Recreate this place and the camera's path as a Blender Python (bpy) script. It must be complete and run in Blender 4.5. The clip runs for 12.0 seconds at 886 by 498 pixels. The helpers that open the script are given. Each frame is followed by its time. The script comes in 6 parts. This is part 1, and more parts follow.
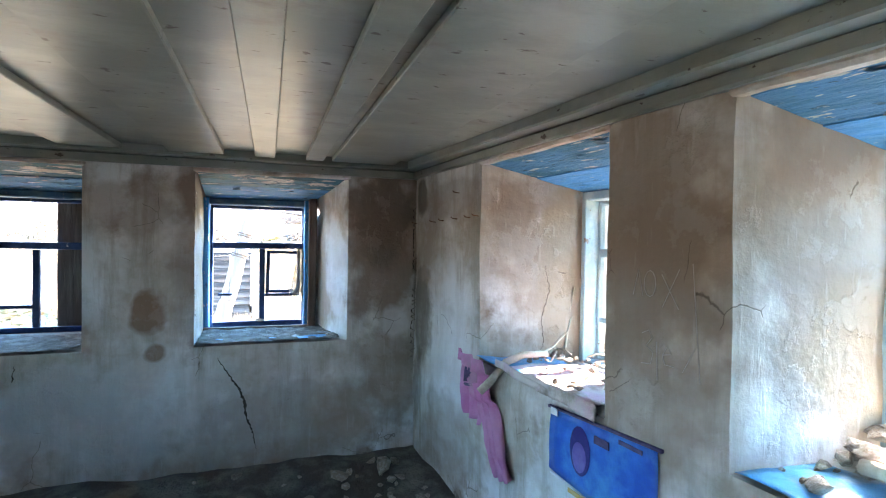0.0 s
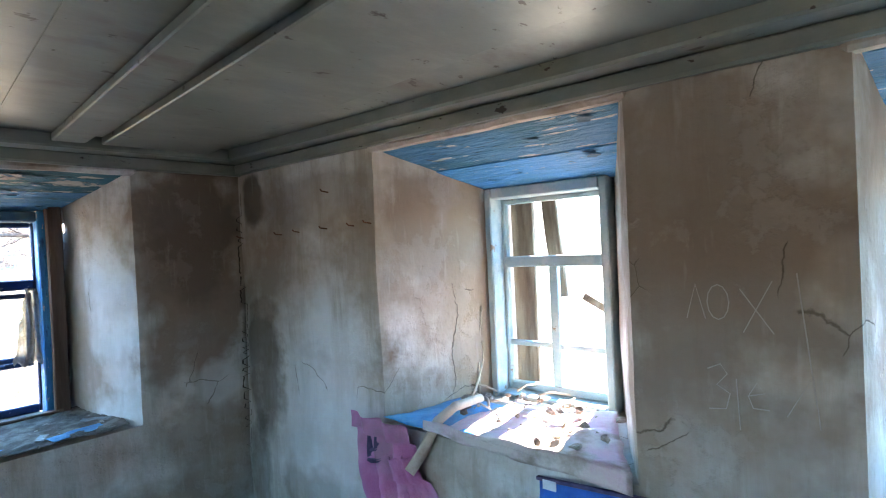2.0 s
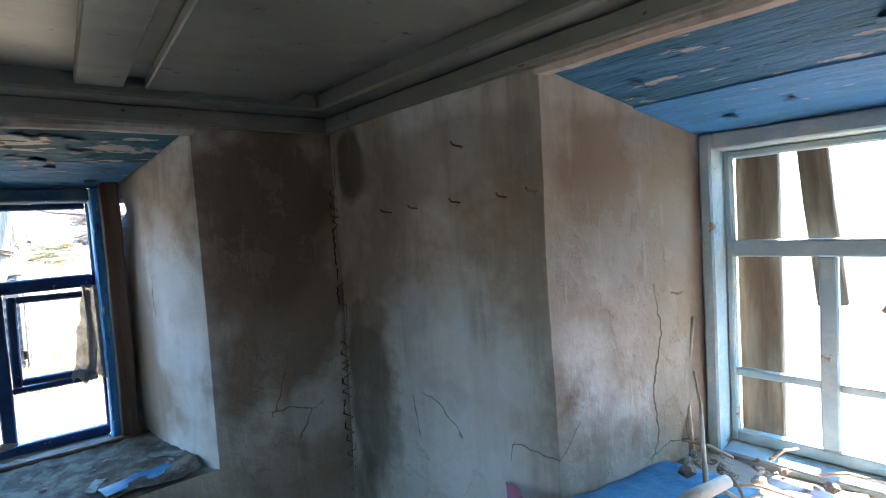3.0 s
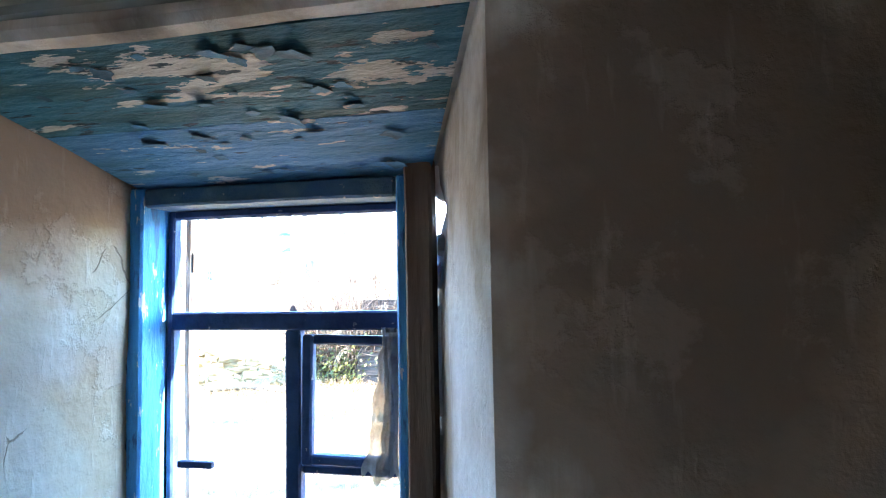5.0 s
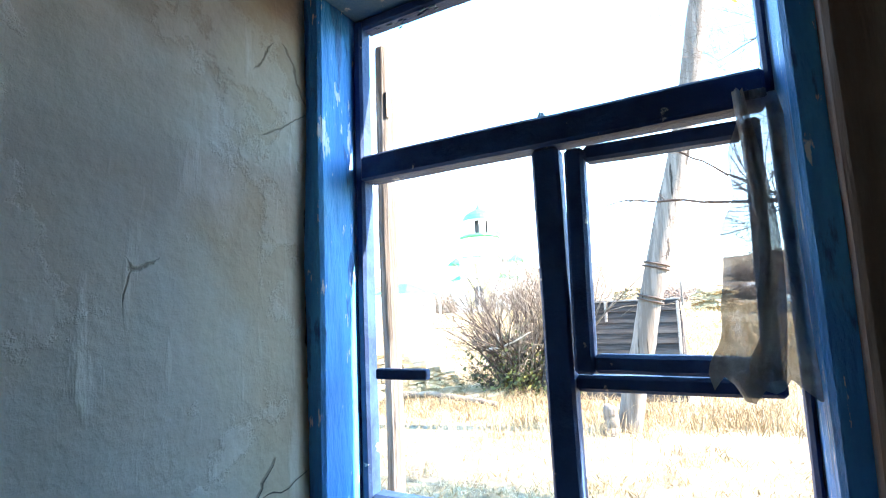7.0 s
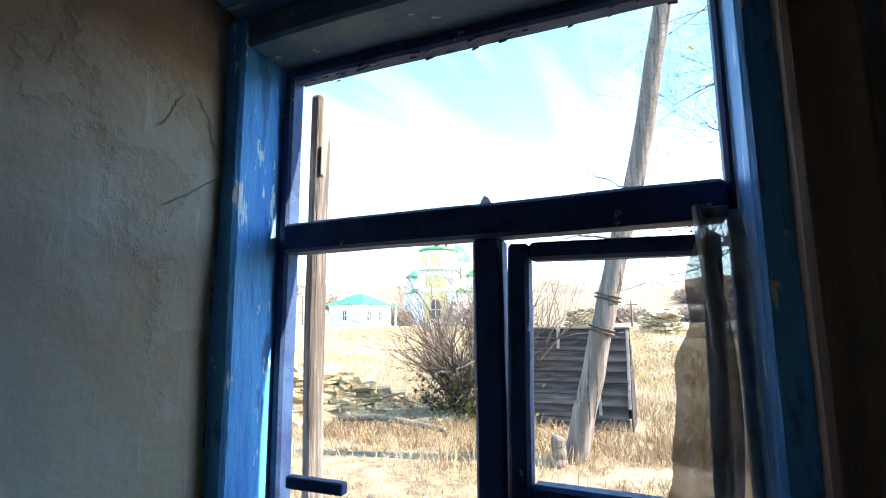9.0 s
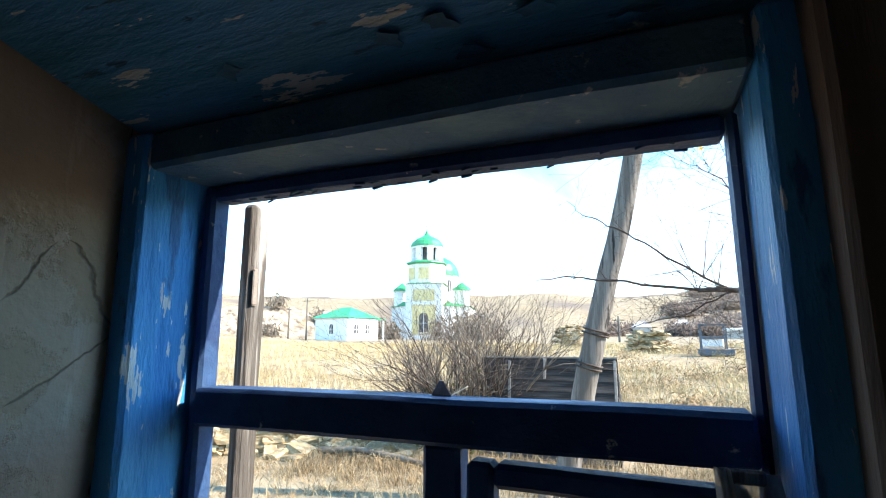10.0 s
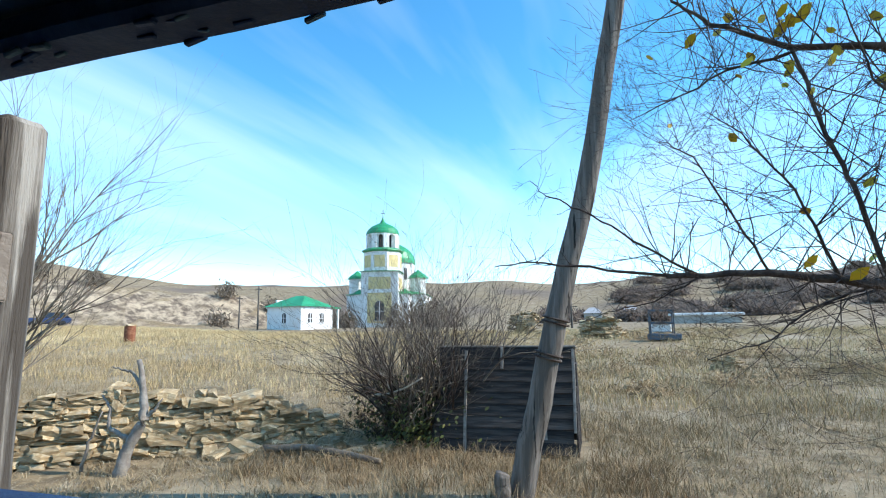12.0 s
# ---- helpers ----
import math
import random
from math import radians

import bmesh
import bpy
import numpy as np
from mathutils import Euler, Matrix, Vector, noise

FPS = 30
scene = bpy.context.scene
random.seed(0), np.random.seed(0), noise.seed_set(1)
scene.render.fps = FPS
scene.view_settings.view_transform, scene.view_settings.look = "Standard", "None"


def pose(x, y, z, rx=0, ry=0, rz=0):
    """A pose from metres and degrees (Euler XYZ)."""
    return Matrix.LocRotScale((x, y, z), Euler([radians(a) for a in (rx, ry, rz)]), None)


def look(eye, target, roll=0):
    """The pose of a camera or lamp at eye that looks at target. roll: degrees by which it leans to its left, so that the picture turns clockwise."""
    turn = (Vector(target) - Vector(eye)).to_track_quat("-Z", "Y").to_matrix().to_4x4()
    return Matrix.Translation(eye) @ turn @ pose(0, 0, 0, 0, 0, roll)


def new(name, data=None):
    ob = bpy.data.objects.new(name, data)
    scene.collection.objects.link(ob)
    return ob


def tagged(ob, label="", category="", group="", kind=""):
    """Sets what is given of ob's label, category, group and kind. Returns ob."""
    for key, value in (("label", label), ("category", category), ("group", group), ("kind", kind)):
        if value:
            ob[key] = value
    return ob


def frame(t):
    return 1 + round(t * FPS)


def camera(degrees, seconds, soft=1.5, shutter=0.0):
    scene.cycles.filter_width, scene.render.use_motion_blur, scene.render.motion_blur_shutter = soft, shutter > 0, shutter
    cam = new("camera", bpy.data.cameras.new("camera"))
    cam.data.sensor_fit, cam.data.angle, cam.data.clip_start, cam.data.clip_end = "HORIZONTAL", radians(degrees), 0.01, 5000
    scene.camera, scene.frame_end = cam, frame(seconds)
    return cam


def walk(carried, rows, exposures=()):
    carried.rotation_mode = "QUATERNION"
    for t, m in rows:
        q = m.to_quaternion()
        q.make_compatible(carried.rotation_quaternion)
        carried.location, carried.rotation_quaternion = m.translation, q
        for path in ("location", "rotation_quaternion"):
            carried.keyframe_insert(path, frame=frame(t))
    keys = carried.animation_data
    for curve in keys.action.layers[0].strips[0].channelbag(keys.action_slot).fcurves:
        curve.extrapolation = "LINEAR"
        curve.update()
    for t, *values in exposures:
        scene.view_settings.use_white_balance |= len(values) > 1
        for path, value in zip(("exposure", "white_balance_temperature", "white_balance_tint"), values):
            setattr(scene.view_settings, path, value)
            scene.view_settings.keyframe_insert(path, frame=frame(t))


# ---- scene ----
cam = camera(82.3, 12.0, soft=1.1)
# seconds, place, then yaw, pitch and roll
ROWS = [
    (0.0, 0.114, 0.311, 1.679, -18.949, -0.877, -0.97),
    (0.5, 0.163, 0.564, 1.744, -32.243, -3.978, -0.093),
    (1.0, 0.023, 0.857, 1.765, -37.164, -3.378, 2.855),
    (1.5, -0.164, 1.133, 1.725, -42.626, -0.774, 2.666),
    (2.0, -0.076, 1.348, 1.729, -46.862, -0.618, 2.679),
    (2.5, 0.238, 1.703, 1.754, -40.524, -1.385, 3.361),
    (3.0, 0.271, 2.107, 1.771, -37.289, -3.282, 3.605),
    (5.0, 0.70, 3.310, 1.728, 9.75, 3.202, 1.073),
    (5.5, 0.527, 3.547, 1.655, 19.79, 5.315, 1.901),
    (6.0, 0.384, 3.739, 1.507, 25.128, 6.574, 2.825),
    (6.5, 0.307, 3.797, 1.342, 29.447, 6.785, 2.701),
    (8.5, 0.274, 3.891, 1.347, 22.955, 7.876, 0.888),
    (9.0, 0.292, 3.917, 1.476, 23.531, 8.216, 0.46),
    (9.5, 0.297, 3.986, 1.632, 24.423, 9.317, 0.219),
    (10.0, 0.288, 4.057, 1.713, 22.189, 9.575, 0.187),
    (10.5, 0.255, 4.216, 1.725, 17.515, 9.303, 0.909),
    (11.0, 0.205, 4.365, 1.713, 16.182, 9.861, 1.651),
    (11.5, 0.195, 4.385, 1.728, 16.861, 8.837, 1.354),
    (12.0, 0.185, 4.400, 1.738, 17.304, 8.154, 0.822),
]
EXPOSURES = [(0, 4.95, 7200, 21), (0.5, 4.75, 7150, 20), (1.5, 4.78, 7050, 20), (2.5, 4.45, 7000, 19), (3, 4.1, 6950, 18), (5, 4.65, 6850, 20), (5.5, 4.68, 6850, 20), (6.0, 4.6, 6950, 20), (6.5, 3.95, 7200, 19), (8.5, 2.5, 7600, 22), (9.0, 2.25, 7600, 21), (9.5, 1.95, 7200, 17), (10.0, 1.75, 7100, 14), (10.5, 1.9, 7000, 13), (11.0, 1.05, 6700, 11), (11.5, 0.58, 6500, 11), (12, 0.45, 6500, 11)]
walk(cam, [(t, pose(x, y, z, 90 + pitch, roll, yaw)) for t, x, y, z, yaw, pitch, roll in ROWS], EXPOSURES)

# light ----------------------------------------------------------------
SUN_AZ, SUN_EL = 79.0, 38.0   # degrees: from north (y) towards east (x), and above the horizon
world = bpy.data.worlds.new("sky")
scene.world = world
world.use_nodes = True
wt = world.node_tree
sky = wt.nodes.new("ShaderNodeTexSky")
sky.sky_type, sky.sun_disc = "NISHITA", False
sky.sun_elevation, sky.sun_rotation = radians(SUN_EL), radians(SUN_AZ)
sky.air_density, sky.dust_density, sky.ozone_density = 0.9, 0.05, 3.0
# high thin clouds in bands that run away to the north-north-west
wc = wt.nodes.new("ShaderNodeTexCoord")
wsep = wt.nodes.new("ShaderNodeSeparateXYZ")
wt.links.new(wc.outputs["Generated"], wsep.inputs[0])
wup = wt.nodes.new("ShaderNodeMath")
wup.operation = "MAXIMUM"
wup.inputs[1].default_value = 0.03
wt.links.new(wsep.outputs["Z"], wup.inputs[0])
wdiv = wt.nodes.new("ShaderNodeVectorMath")
wdiv.operation = "DIVIDE"
wcomb = wt.nodes.new("ShaderNodeCombineXYZ")
for k in range(3):
    wt.links.new(wup.outputs[0], wcomb.inputs[k])
wt.links.new(wc.outputs["Generated"], wdiv.inputs[0])
wt.links.new(wcomb.outputs[0], wdiv.inputs[1])
wmap = wt.nodes.new("ShaderNodeMapping")
wmap.inputs["Rotation"].default_value = (0, 0, radians(-25))
wmap.inputs["Scale"].default_value = (0.34, 0.075, 1)
wmap.inputs["Location"].default_value = (0.25, 0.4, 0)
wt.links.new(wdiv.outputs[0], wmap.inputs[0])
wn = wt.nodes.new("ShaderNodeTexNoise")
wn.inputs["Scale"].default_value, wn.inputs["Detail"].default_value, wn.inputs["Roughness"].default_value = 1.15, 6, 0.5
wn.inputs["Distortion"].default_value = 0.6
wt.links.new(wmap.outputs[0], wn.inputs["Vector"])
wr = wt.nodes.new("ShaderNodeMapRange")
wr.inputs["From Min"].default_value, wr.inputs["From Max"].default_value = 0.43, 0.74
wr.inputs["To Max"].default_value = 0.5
wt.links.new(wn.outputs["Fac"], wr.inputs["Value"])
wmix = wt.nodes.new("ShaderNodeMix")
wmix.data_type = "RGBA"
whigh = wt.nodes.new("ShaderNodeMapRange")
whigh.inputs["From Min"].default_value, whigh.inputs["From Max"].default_value, whigh.inputs["To Min"].default_value = 0.05, 0.30, 0.12
wt.links.new(wsep.outputs["Z"], whigh.inputs["Value"])
wfac = wt.nodes.new("ShaderNodeMath")
wfac.operation = "MULTIPLY"
wt.links.new(wr.outputs["Result"], wfac.inputs[0])
wt.links.new(whigh.outputs["Result"], wfac.inputs[1])
wt.links.new(wfac.outputs[0], wmix.inputs["Factor"])
wsat = wt.nodes.new("ShaderNodeHueSaturation")
wsat.inputs["Saturation"].default_value, wsat.inputs["Hue"].default_value = 1.26, 0.487
wsat.inputs["Value"].default_value = 1.72
wt.links.new(sky.outputs["Color"], wsat.inputs["Color"])
wt.links.new(wsat.outputs["Color"], wmix.inputs["A"])
wmix.inputs["B"].default_value = (9.5, 10.0, 10.4, 1)
wt.links.new(wmix.outputs["Result"], wt.nodes["Background"].inputs["Color"])
wt.nodes["Background"].inputs["Strength"].default_value = 0.15
sun = new("sun", bpy.data.lights.new("sun", "SUN"))
sun.data.energy, sun.data.angle, sun.data.color = 4.5, radians(0.5), (1.0, 0.95, 0.87)
sun.matrix_world = look((0, 0, 0), (-math.sin(radians(SUN_AZ)) * math.cos(radians(SUN_EL)), -math.cos(radians(SUN_AZ)) * math.cos(radians(SUN_EL)), -math.sin(radians(SUN_EL))))

from mathutils.bvhtree import BVHTree

# materials ------------------------------------------------------------
def mat(name, col, rough=0.8, metal=0.0, col2=None, scale=6.0, col3=None, scale3=1.2, lo=0.45, hi=0.6, lo3=0.5, hi3=0.62,
        col4=None, scale4=1.6, lo4=0.6, hi4=0.75, bump=0.0, bscale=40.0, stretch=(1, 1, 1), vary=0.0, spec=0.3, detail=6.0):
    """Base colour with a second tone in fine noise and a third in broad noise, relief, and per-object variation."""
    m = bpy.data.materials.new(name)
    m.use_nodes = True
    nt = m.node_tree
    b = nt.nodes["Principled BSDF"]
    b.inputs["Roughness"].default_value = rough
    b.inputs["Metallic"].default_value = metal
    b.inputs["Specular IOR Level"].default_value = spec
    co = nt.nodes.new("ShaderNodeTexCoord")
    mp = nt.nodes.new("ShaderNodeMapping")
    mp.inputs["Scale"].default_value = stretch
    nt.links.new(co.outputs["Object"], mp.inputs["Vector"])

    def noisy(sc, det=detail):
        n = nt.nodes.new("ShaderNodeTexNoise")
        n.inputs["Scale"].default_value, n.inputs["Detail"].default_value = sc, det
        n.inputs["Roughness"].default_value = 0.62
        nt.links.new(mp.outputs["Vector"], n.inputs["Vector"])
        return n.outputs["Fac"]

    def span(fac, a, c):
        r = nt.nodes.new("ShaderNodeMapRange")
        r.inputs["From Min"].default_value, r.inputs["From Max"].default_value = a, c
        nt.links.new(fac, r.inputs["Value"])
        return r.outputs["Result"]

    def mix(fac, a, c):
        x = nt.nodes.new("ShaderNodeMix")
        x.data_type = "RGBA"
        nt.links.new(fac, x.inputs["Factor"])
        for sock, v in ((x.inputs["A"], a), (x.inputs["B"], c)):
            if isinstance(v, tuple):
                sock.default_value = (*v, 1)
            else:
                nt.links.new(v, sock)
        return x.outputs["Result"]

    out = col
    if col2:
        out = mix(span(noisy(scale), lo, hi), out, col2)
    if col3:
        out = mix(span(noisy(scale3), lo3, hi3), out, col3)
    if col4:
        out = mix(span(noisy(scale4), lo4, hi4), out, col4)
    if vary:
        info = nt.nodes.new("ShaderNodeObjectInfo")
        h = nt.nodes.new("ShaderNodeHueSaturation")
        h.inputs["Value"].default_value = 1
        if isinstance(out, tuple):
            h.inputs["Color"].default_value = (*out, 1)
        else:
            nt.links.new(out, h.inputs["Color"])
        r = nt.nodes.new("ShaderNodeMapRange")
        r.inputs["To Min"].default_value, r.inputs["To Max"].default_value = 1 - vary, 1 + vary
        nt.links.new(info.outputs["Random"], r.inputs["Value"])
        nt.links.new(r.outputs["Result"], h.inputs["Value"])
        out = h.outputs["Color"]
    if isinstance(out, tuple):
        b.inputs["Base Color"].default_value = (*out, 1)
    else:
        nt.links.new(out, b.inputs["Base Color"])
    if bump:
        bp = nt.nodes.new("ShaderNodeBump")
        bp.inputs["Strength"].default_value, bp.inputs["Distance"].default_value = bump, 0.02
        nt.links.new(noisy(bscale, 8.0), bp.inputs["Height"])
        nt.links.new(bp.outputs["Normal"], b.inputs["Normal"])
    return m


PLASTER = None


def plaster(name, stains):
    """Clay plaster under worn limewash; stains, some with shade painted in, are (place across, place up, half width,
    half height, colour, strength).
    """
    m = mat(name, (0.36, 0.30, 0.245), 0.92, col2=(0.48, 0.43, 0.375), scale=2.6, col3=(0.64, 0.64, 0.63), scale3=0.95, lo3=0.46, hi3=0.58,
            col4=(0.24, 0.18, 0.135), scale4=2.1, lo4=0.58, hi4=0.70, bump=0.55, bscale=6)
    nt = m.node_tree
    b = nt.nodes["Principled BSDF"]
    co = nt.nodes.new("ShaderNodeTexCoord")
    warp = nt.nodes.new("ShaderNodeTexNoise")
    warp.inputs["Scale"].default_value, warp.inputs["Detail"].default_value = 5.0, 7
    nt.links.new(co.outputs["Object"], warp.inputs["Vector"])
    # trowel waves and small pits over the grain
    low = b.inputs["Normal"].links[0].from_socket
    for sc, dist, power in ((2.4, 0.05, 0.5), (9.0, 0.012, 0.45), (34.0, 0.003, 0.2)):
        nz = nt.nodes.new("ShaderNodeTexNoise")
        nz.inputs["Scale"].default_value, nz.inputs["Detail"].default_value = sc, 5
        nt.links.new(co.outputs["Object"], nz.inputs["Vector"])
        bp = nt.nodes.new("ShaderNodeBump")
        bp.inputs["Strength"].default_value, bp.inputs["Distance"].default_value = power, dist
        nt.links.new(nz.outputs["Fac"], bp.inputs["Height"])
        nt.links.new(low, bp.inputs["Normal"])
        low = bp.outputs["Normal"]
    nt.links.new(low, b.inputs["Normal"])
    # thin vertical runs where water has washed the wall
    mp = nt.nodes.new("ShaderNodeMapping")
    mp.inputs["Scale"].default_value = (9, 9, 0.9)
    nt.links.new(co.outputs["Object"], mp.inputs["Vector"])
    run = nt.nodes.new("ShaderNodeTexNoise")
    run.inputs["Scale"].default_value, run.inputs["Detail"].default_value = 1.0, 9
    run.inputs["Roughness"].default_value = 0.7
    nt.links.new(mp.outputs["Vector"], run.inputs["Vector"])
    rr = nt.nodes.new("ShaderNodeMapRange")
    rr.inputs["From Min"].default_value, rr.inputs["From Max"].default_value, rr.inputs["To Max"].default_value = 0.48, 0.68, 0.75
    nt.links.new(run.outputs["Fac"], rr.inputs["Value"])
    x = nt.nodes.new("ShaderNodeMix")
    x.data_type = "RGBA"
    nt.links.new(rr.outputs["Result"], x.inputs["Factor"])
    nt.links.new(b.inputs["Base Color"].links[0].from_socket, x.inputs["A"])
    x.inputs["B"].default_value = (0.29, 0.25, 0.20, 1)
    nt.links.new(x.outputs["Result"], b.inputs["Base Color"])
    # limewash in thin coats with chipped edges, scratches, and a net of hairline cracks
    def chain(fac, a, c, power, dist, low):
        r = nt.nodes.new("ShaderNodeMapRange")
        r.inputs["From Min"].default_value, r.inputs["From Max"].default_value = a, c
        nt.links.new(fac, r.inputs["Value"])
        bp = nt.nodes.new("ShaderNodeBump")
        bp.inputs["Strength"].default_value, bp.inputs["Distance"].default_value = power, dist
        nt.links.new(r.outputs["Result"], bp.inputs["Height"])
        nt.links.new(low, bp.inputs["Normal"])
        return r.outputs["Result"], bp.outputs["Normal"]

    def tone(fac, colour, amount):
        k = nt.nodes.new("ShaderNodeMath")
        k.operation = "MULTIPLY"
        k.inputs[1].default_value = amount
        nt.links.new(fac, k.inputs[0])
        x = nt.nodes.new("ShaderNodeMix")
        x.data_type = "RGBA"
        nt.links.new(k.outputs[0], x.inputs["Factor"])
        nt.links.new(b.inputs["Base Color"].links[0].from_socket, x.inputs["A"])
        x.inputs["B"].default_value = (*colour, 1)
        nt.links.new(x.outputs["Result"], b.inputs["Base Color"])

    coat = nt.nodes.new("ShaderNodeTexNoise")
    coat.inputs["Scale"].default_value, coat.inputs["Detail"].default_value, coat.inputs["Roughness"].default_value = 3.1, 10, 0.66
    nt.links.new(co.outputs["Object"], coat.inputs["Vector"])
    fac, low = chain(coat.outputs["Fac"], 0.535, 0.565, 0.5, 0.004, low)
    later = [(fac, (0.52, 0.50, 0.47), 0.14)]
    for turn in (24, -40):
        mp = nt.nodes.new("ShaderNodeMapping")
        mp.inputs["Rotation"].default_value = (radians(turn), radians(turn), 0)
        mp.inputs["Scale"].default_value = (30, 30, 5.0)
        nt.links.new(co.outputs["Object"], mp.inputs["Vector"])
        sc = nt.nodes.new("ShaderNodeTexNoise")
        sc.inputs["Scale"].default_value, sc.inputs["Detail"].default_value = 1.0, 4
        nt.links.new(mp.outputs["Vector"], sc.inputs["Vector"])
        fac, low = chain(sc.outputs["Fac"], 0.63, 0.74, 0.3, 0.003, low)
        later.append((fac, (0.66, 0.64, 0.60), 0.14))
    bent = nt.nodes.new("ShaderNodeVectorMath")
    bent.operation = "MULTIPLY_ADD"
    nt.links.new(warp.outputs["Color"], bent.inputs[0])
    bent.inputs[1].default_value = (0.1, 0.1, 0.1)
    nt.links.new(co.outputs["Object"], bent.inputs[2])
    vor = nt.nodes.new("ShaderNodeTexVoronoi")
    vor.feature = "DISTANCE_TO_EDGE"
    vor.inputs["Scale"].default_value = 3.4
    nt.links.new(bent.outputs[0], vor.inputs["Vector"])
    patchy = nt.nodes.new("ShaderNodeTexNoise")
    patchy.inputs["Scale"].default_value = 2.3
    nt.links.new(co.outputs["Object"], patchy.inputs["Vector"])
    here = nt.nodes.new("ShaderNodeMapRange")
    here.inputs["From Min"].default_value, here.inputs["From Max"].default_value = 0.62, 0.52
    here.inputs["To Max"].default_value = 0.05
    nt.links.new(patchy.outputs["Fac"], here.inputs["Value"])
    gap = nt.nodes.new("ShaderNodeMath")
    gap.operation = "ADD"
    nt.links.new(vor.outputs["Distance"], gap.inputs[0])
    nt.links.new(here.outputs["Result"], gap.inputs[1])
    fac, low = chain(gap.outputs[0], 0.007, 0.0015, 0.5, -0.006, low)
    nt.links.new(low, b.inputs["Normal"])
    last = (fac, (0.10, 0.08, 0.06), 0.7)
    for u, z, w, h, colour, strength, *deep in stains:
        mp = nt.nodes.new("ShaderNodeMapping")
        mp.vector_type = "TEXTURE"
        mp.inputs["Location"].default_value = (u, deep[0] if deep else 0, z)
        mp.inputs["Scale"].default_value = (w, deep[1] if deep else 0.5, h)
        nt.links.new(co.outputs["Object"], mp.inputs["Vector"])
        ln = nt.nodes.new("ShaderNodeVectorMath")
        ln.operation = "LENGTH"
        nt.links.new(mp.outputs["Vector"], ln.inputs[0])
        ad = nt.nodes.new("ShaderNodeMath")
        ad.operation = "MULTIPLY_ADD"
        nt.links.new(warp.outputs["Fac"], ad.inputs[0])
        ad.inputs[1].default_value = 1.6
        nt.links.new(ln.outputs["Value"], ad.inputs[2])
        r = nt.nodes.new("ShaderNodeMapRange")
        r.inputs["From Min"].default_value, r.inputs["From Max"].default_value = 1.82, 1.50
        r.inputs["To Max"].default_value = strength
        nt.links.new(ad.outputs[0], r.inputs["Value"])
        x = nt.nodes.new("ShaderNodeMix")
        x.data_type = "RGBA"
        nt.links.new(r.outputs["Result"], x.inputs["Factor"])
        nt.links.new(b.inputs["Base Color"].links[0].from_socket, x.inputs["A"])
        x.inputs["B"].default_value = (*colour, 1)
        nt.links.new(x.outputs["Result"], b.inputs["Base Color"])
    for fac, colour, amount in later + [last]:
        tone(fac, colour, amount)
    return m


CLAY, SOOT_SHADE, LIME, UMBER, OCHRE, SLATE = (0.22, 0.14, 0.09), (0.09, 0.075, 0.06), (0.62, 0.63, 0.64), (0.25, 0.195, 0.155), (0.29, 0.23, 0.165), (0.31, 0.31, 0.285)
PLASTER = plaster("plaster", [(0.3, 1.2, 0.3, 0.4, UMBER, 0.6)])
# dark stains on the pier by the corner are brown, soot and painted-in shade
PLASTER_N = plaster("plaster_north", [(-0.75, 0.55, 1.3, 0.4, LIME, 0.4), (0.35, 0.4, 0.8, 0.35, UMBER, 0.5), (0.90, 1.7, 0.30, 0.75, UMBER, 0.9), (0.92, 1.85, 0.24, 0.4, SOOT_SHADE, 0.45), (0.98, 0.75, 0.25, 0.45, UMBER, 0.6), (1.02, 1.08, 0.16, 0.13, LIME, 0.6),
                                      (-0.63, 1.18, 0.11, 0.15, CLAY, 0.9), (-0.57, 0.93, 0.07, 0.06, CLAY, 0.8), (-0.68, 1.85, 0.3, 0.25, UMBER, 0.5), (1.2, 1.2, 0.07, 0.6, SOOT_SHADE, 0.6),
                                      (-0.35, 1.42, 0.12, 0.40, SLATE, 0.5, 0.22, 0.2), (-0.35, 1.5, 0.2, 0.8, UMBER, 0.4, 0.3, 0.5), (-0.35, 1.98, 0.2, 0.26, UMBER, 1.0, 0.25, 0.5), (-0.35, 1.75, 0.14, 0.22, UMBER, 0.8, 0.47, 0.12), (-0.35, 1.2, 0.14, 0.25, UMBER, 0.6, 0.42, 0.14), (-0.36, 1.77, 0.1, 0.09, UMBER, 0.85, 0.40, 0.09),
                                      (-0.35, 1.45, 0.14, 0.55, OCHRE, 0.95, 0.5, 0.16), (-0.35, 1.15, 0.1, 0.3, SLATE, 0.4, 0.2, 0.25), (0.6, 1.5, 0.2, 0.4, LIME, 0.6, 0.2, 0.22), (0.52, 1.4, 0.1, 0.6, OCHRE, 0.6, 0.5, 0.12)])
PLASTER_E = plaster("plaster_east", [(0.62, 0.95, 0.33, 0.7, LIME, 0.6), (0.6, 0.4, 0.5, 0.35, UMBER, 0.5), (0.12, 2.0, 0.10, 0.17, SOOT_SHADE, 0.8), (0.17, 1.12, 0.17, 0.36, SOOT_SHADE, 0.65), (0.1, 0.6, 0.12, 0.3, SOOT_SHADE, 0.5), (2.19, 1.75, 0.34, 0.55, UMBER, 0.8),
                                     (2.2, 1.15, 0.3, 0.35, UMBER, 0.55), (0.6, 1.95, 0.5, 0.16, UMBER, 0.5), (2.3, 0.45, 0.5, 0.3, LIME, 0.4), (1.1, 1.85, 0.16, 0.3, UMBER, 0.7, 0.3, 0.3), (1.12, 1.4, 0.14, 0.6, OCHRE, 0.75, 0.52, 0.2), (2.6, 1.65, 0.16, 0.6, UMBER, 0.75, 0.35, 0.4), (2.62, 1.3, 0.14, 0.4, OCHRE, 0.7, 0.5, 0.25)])
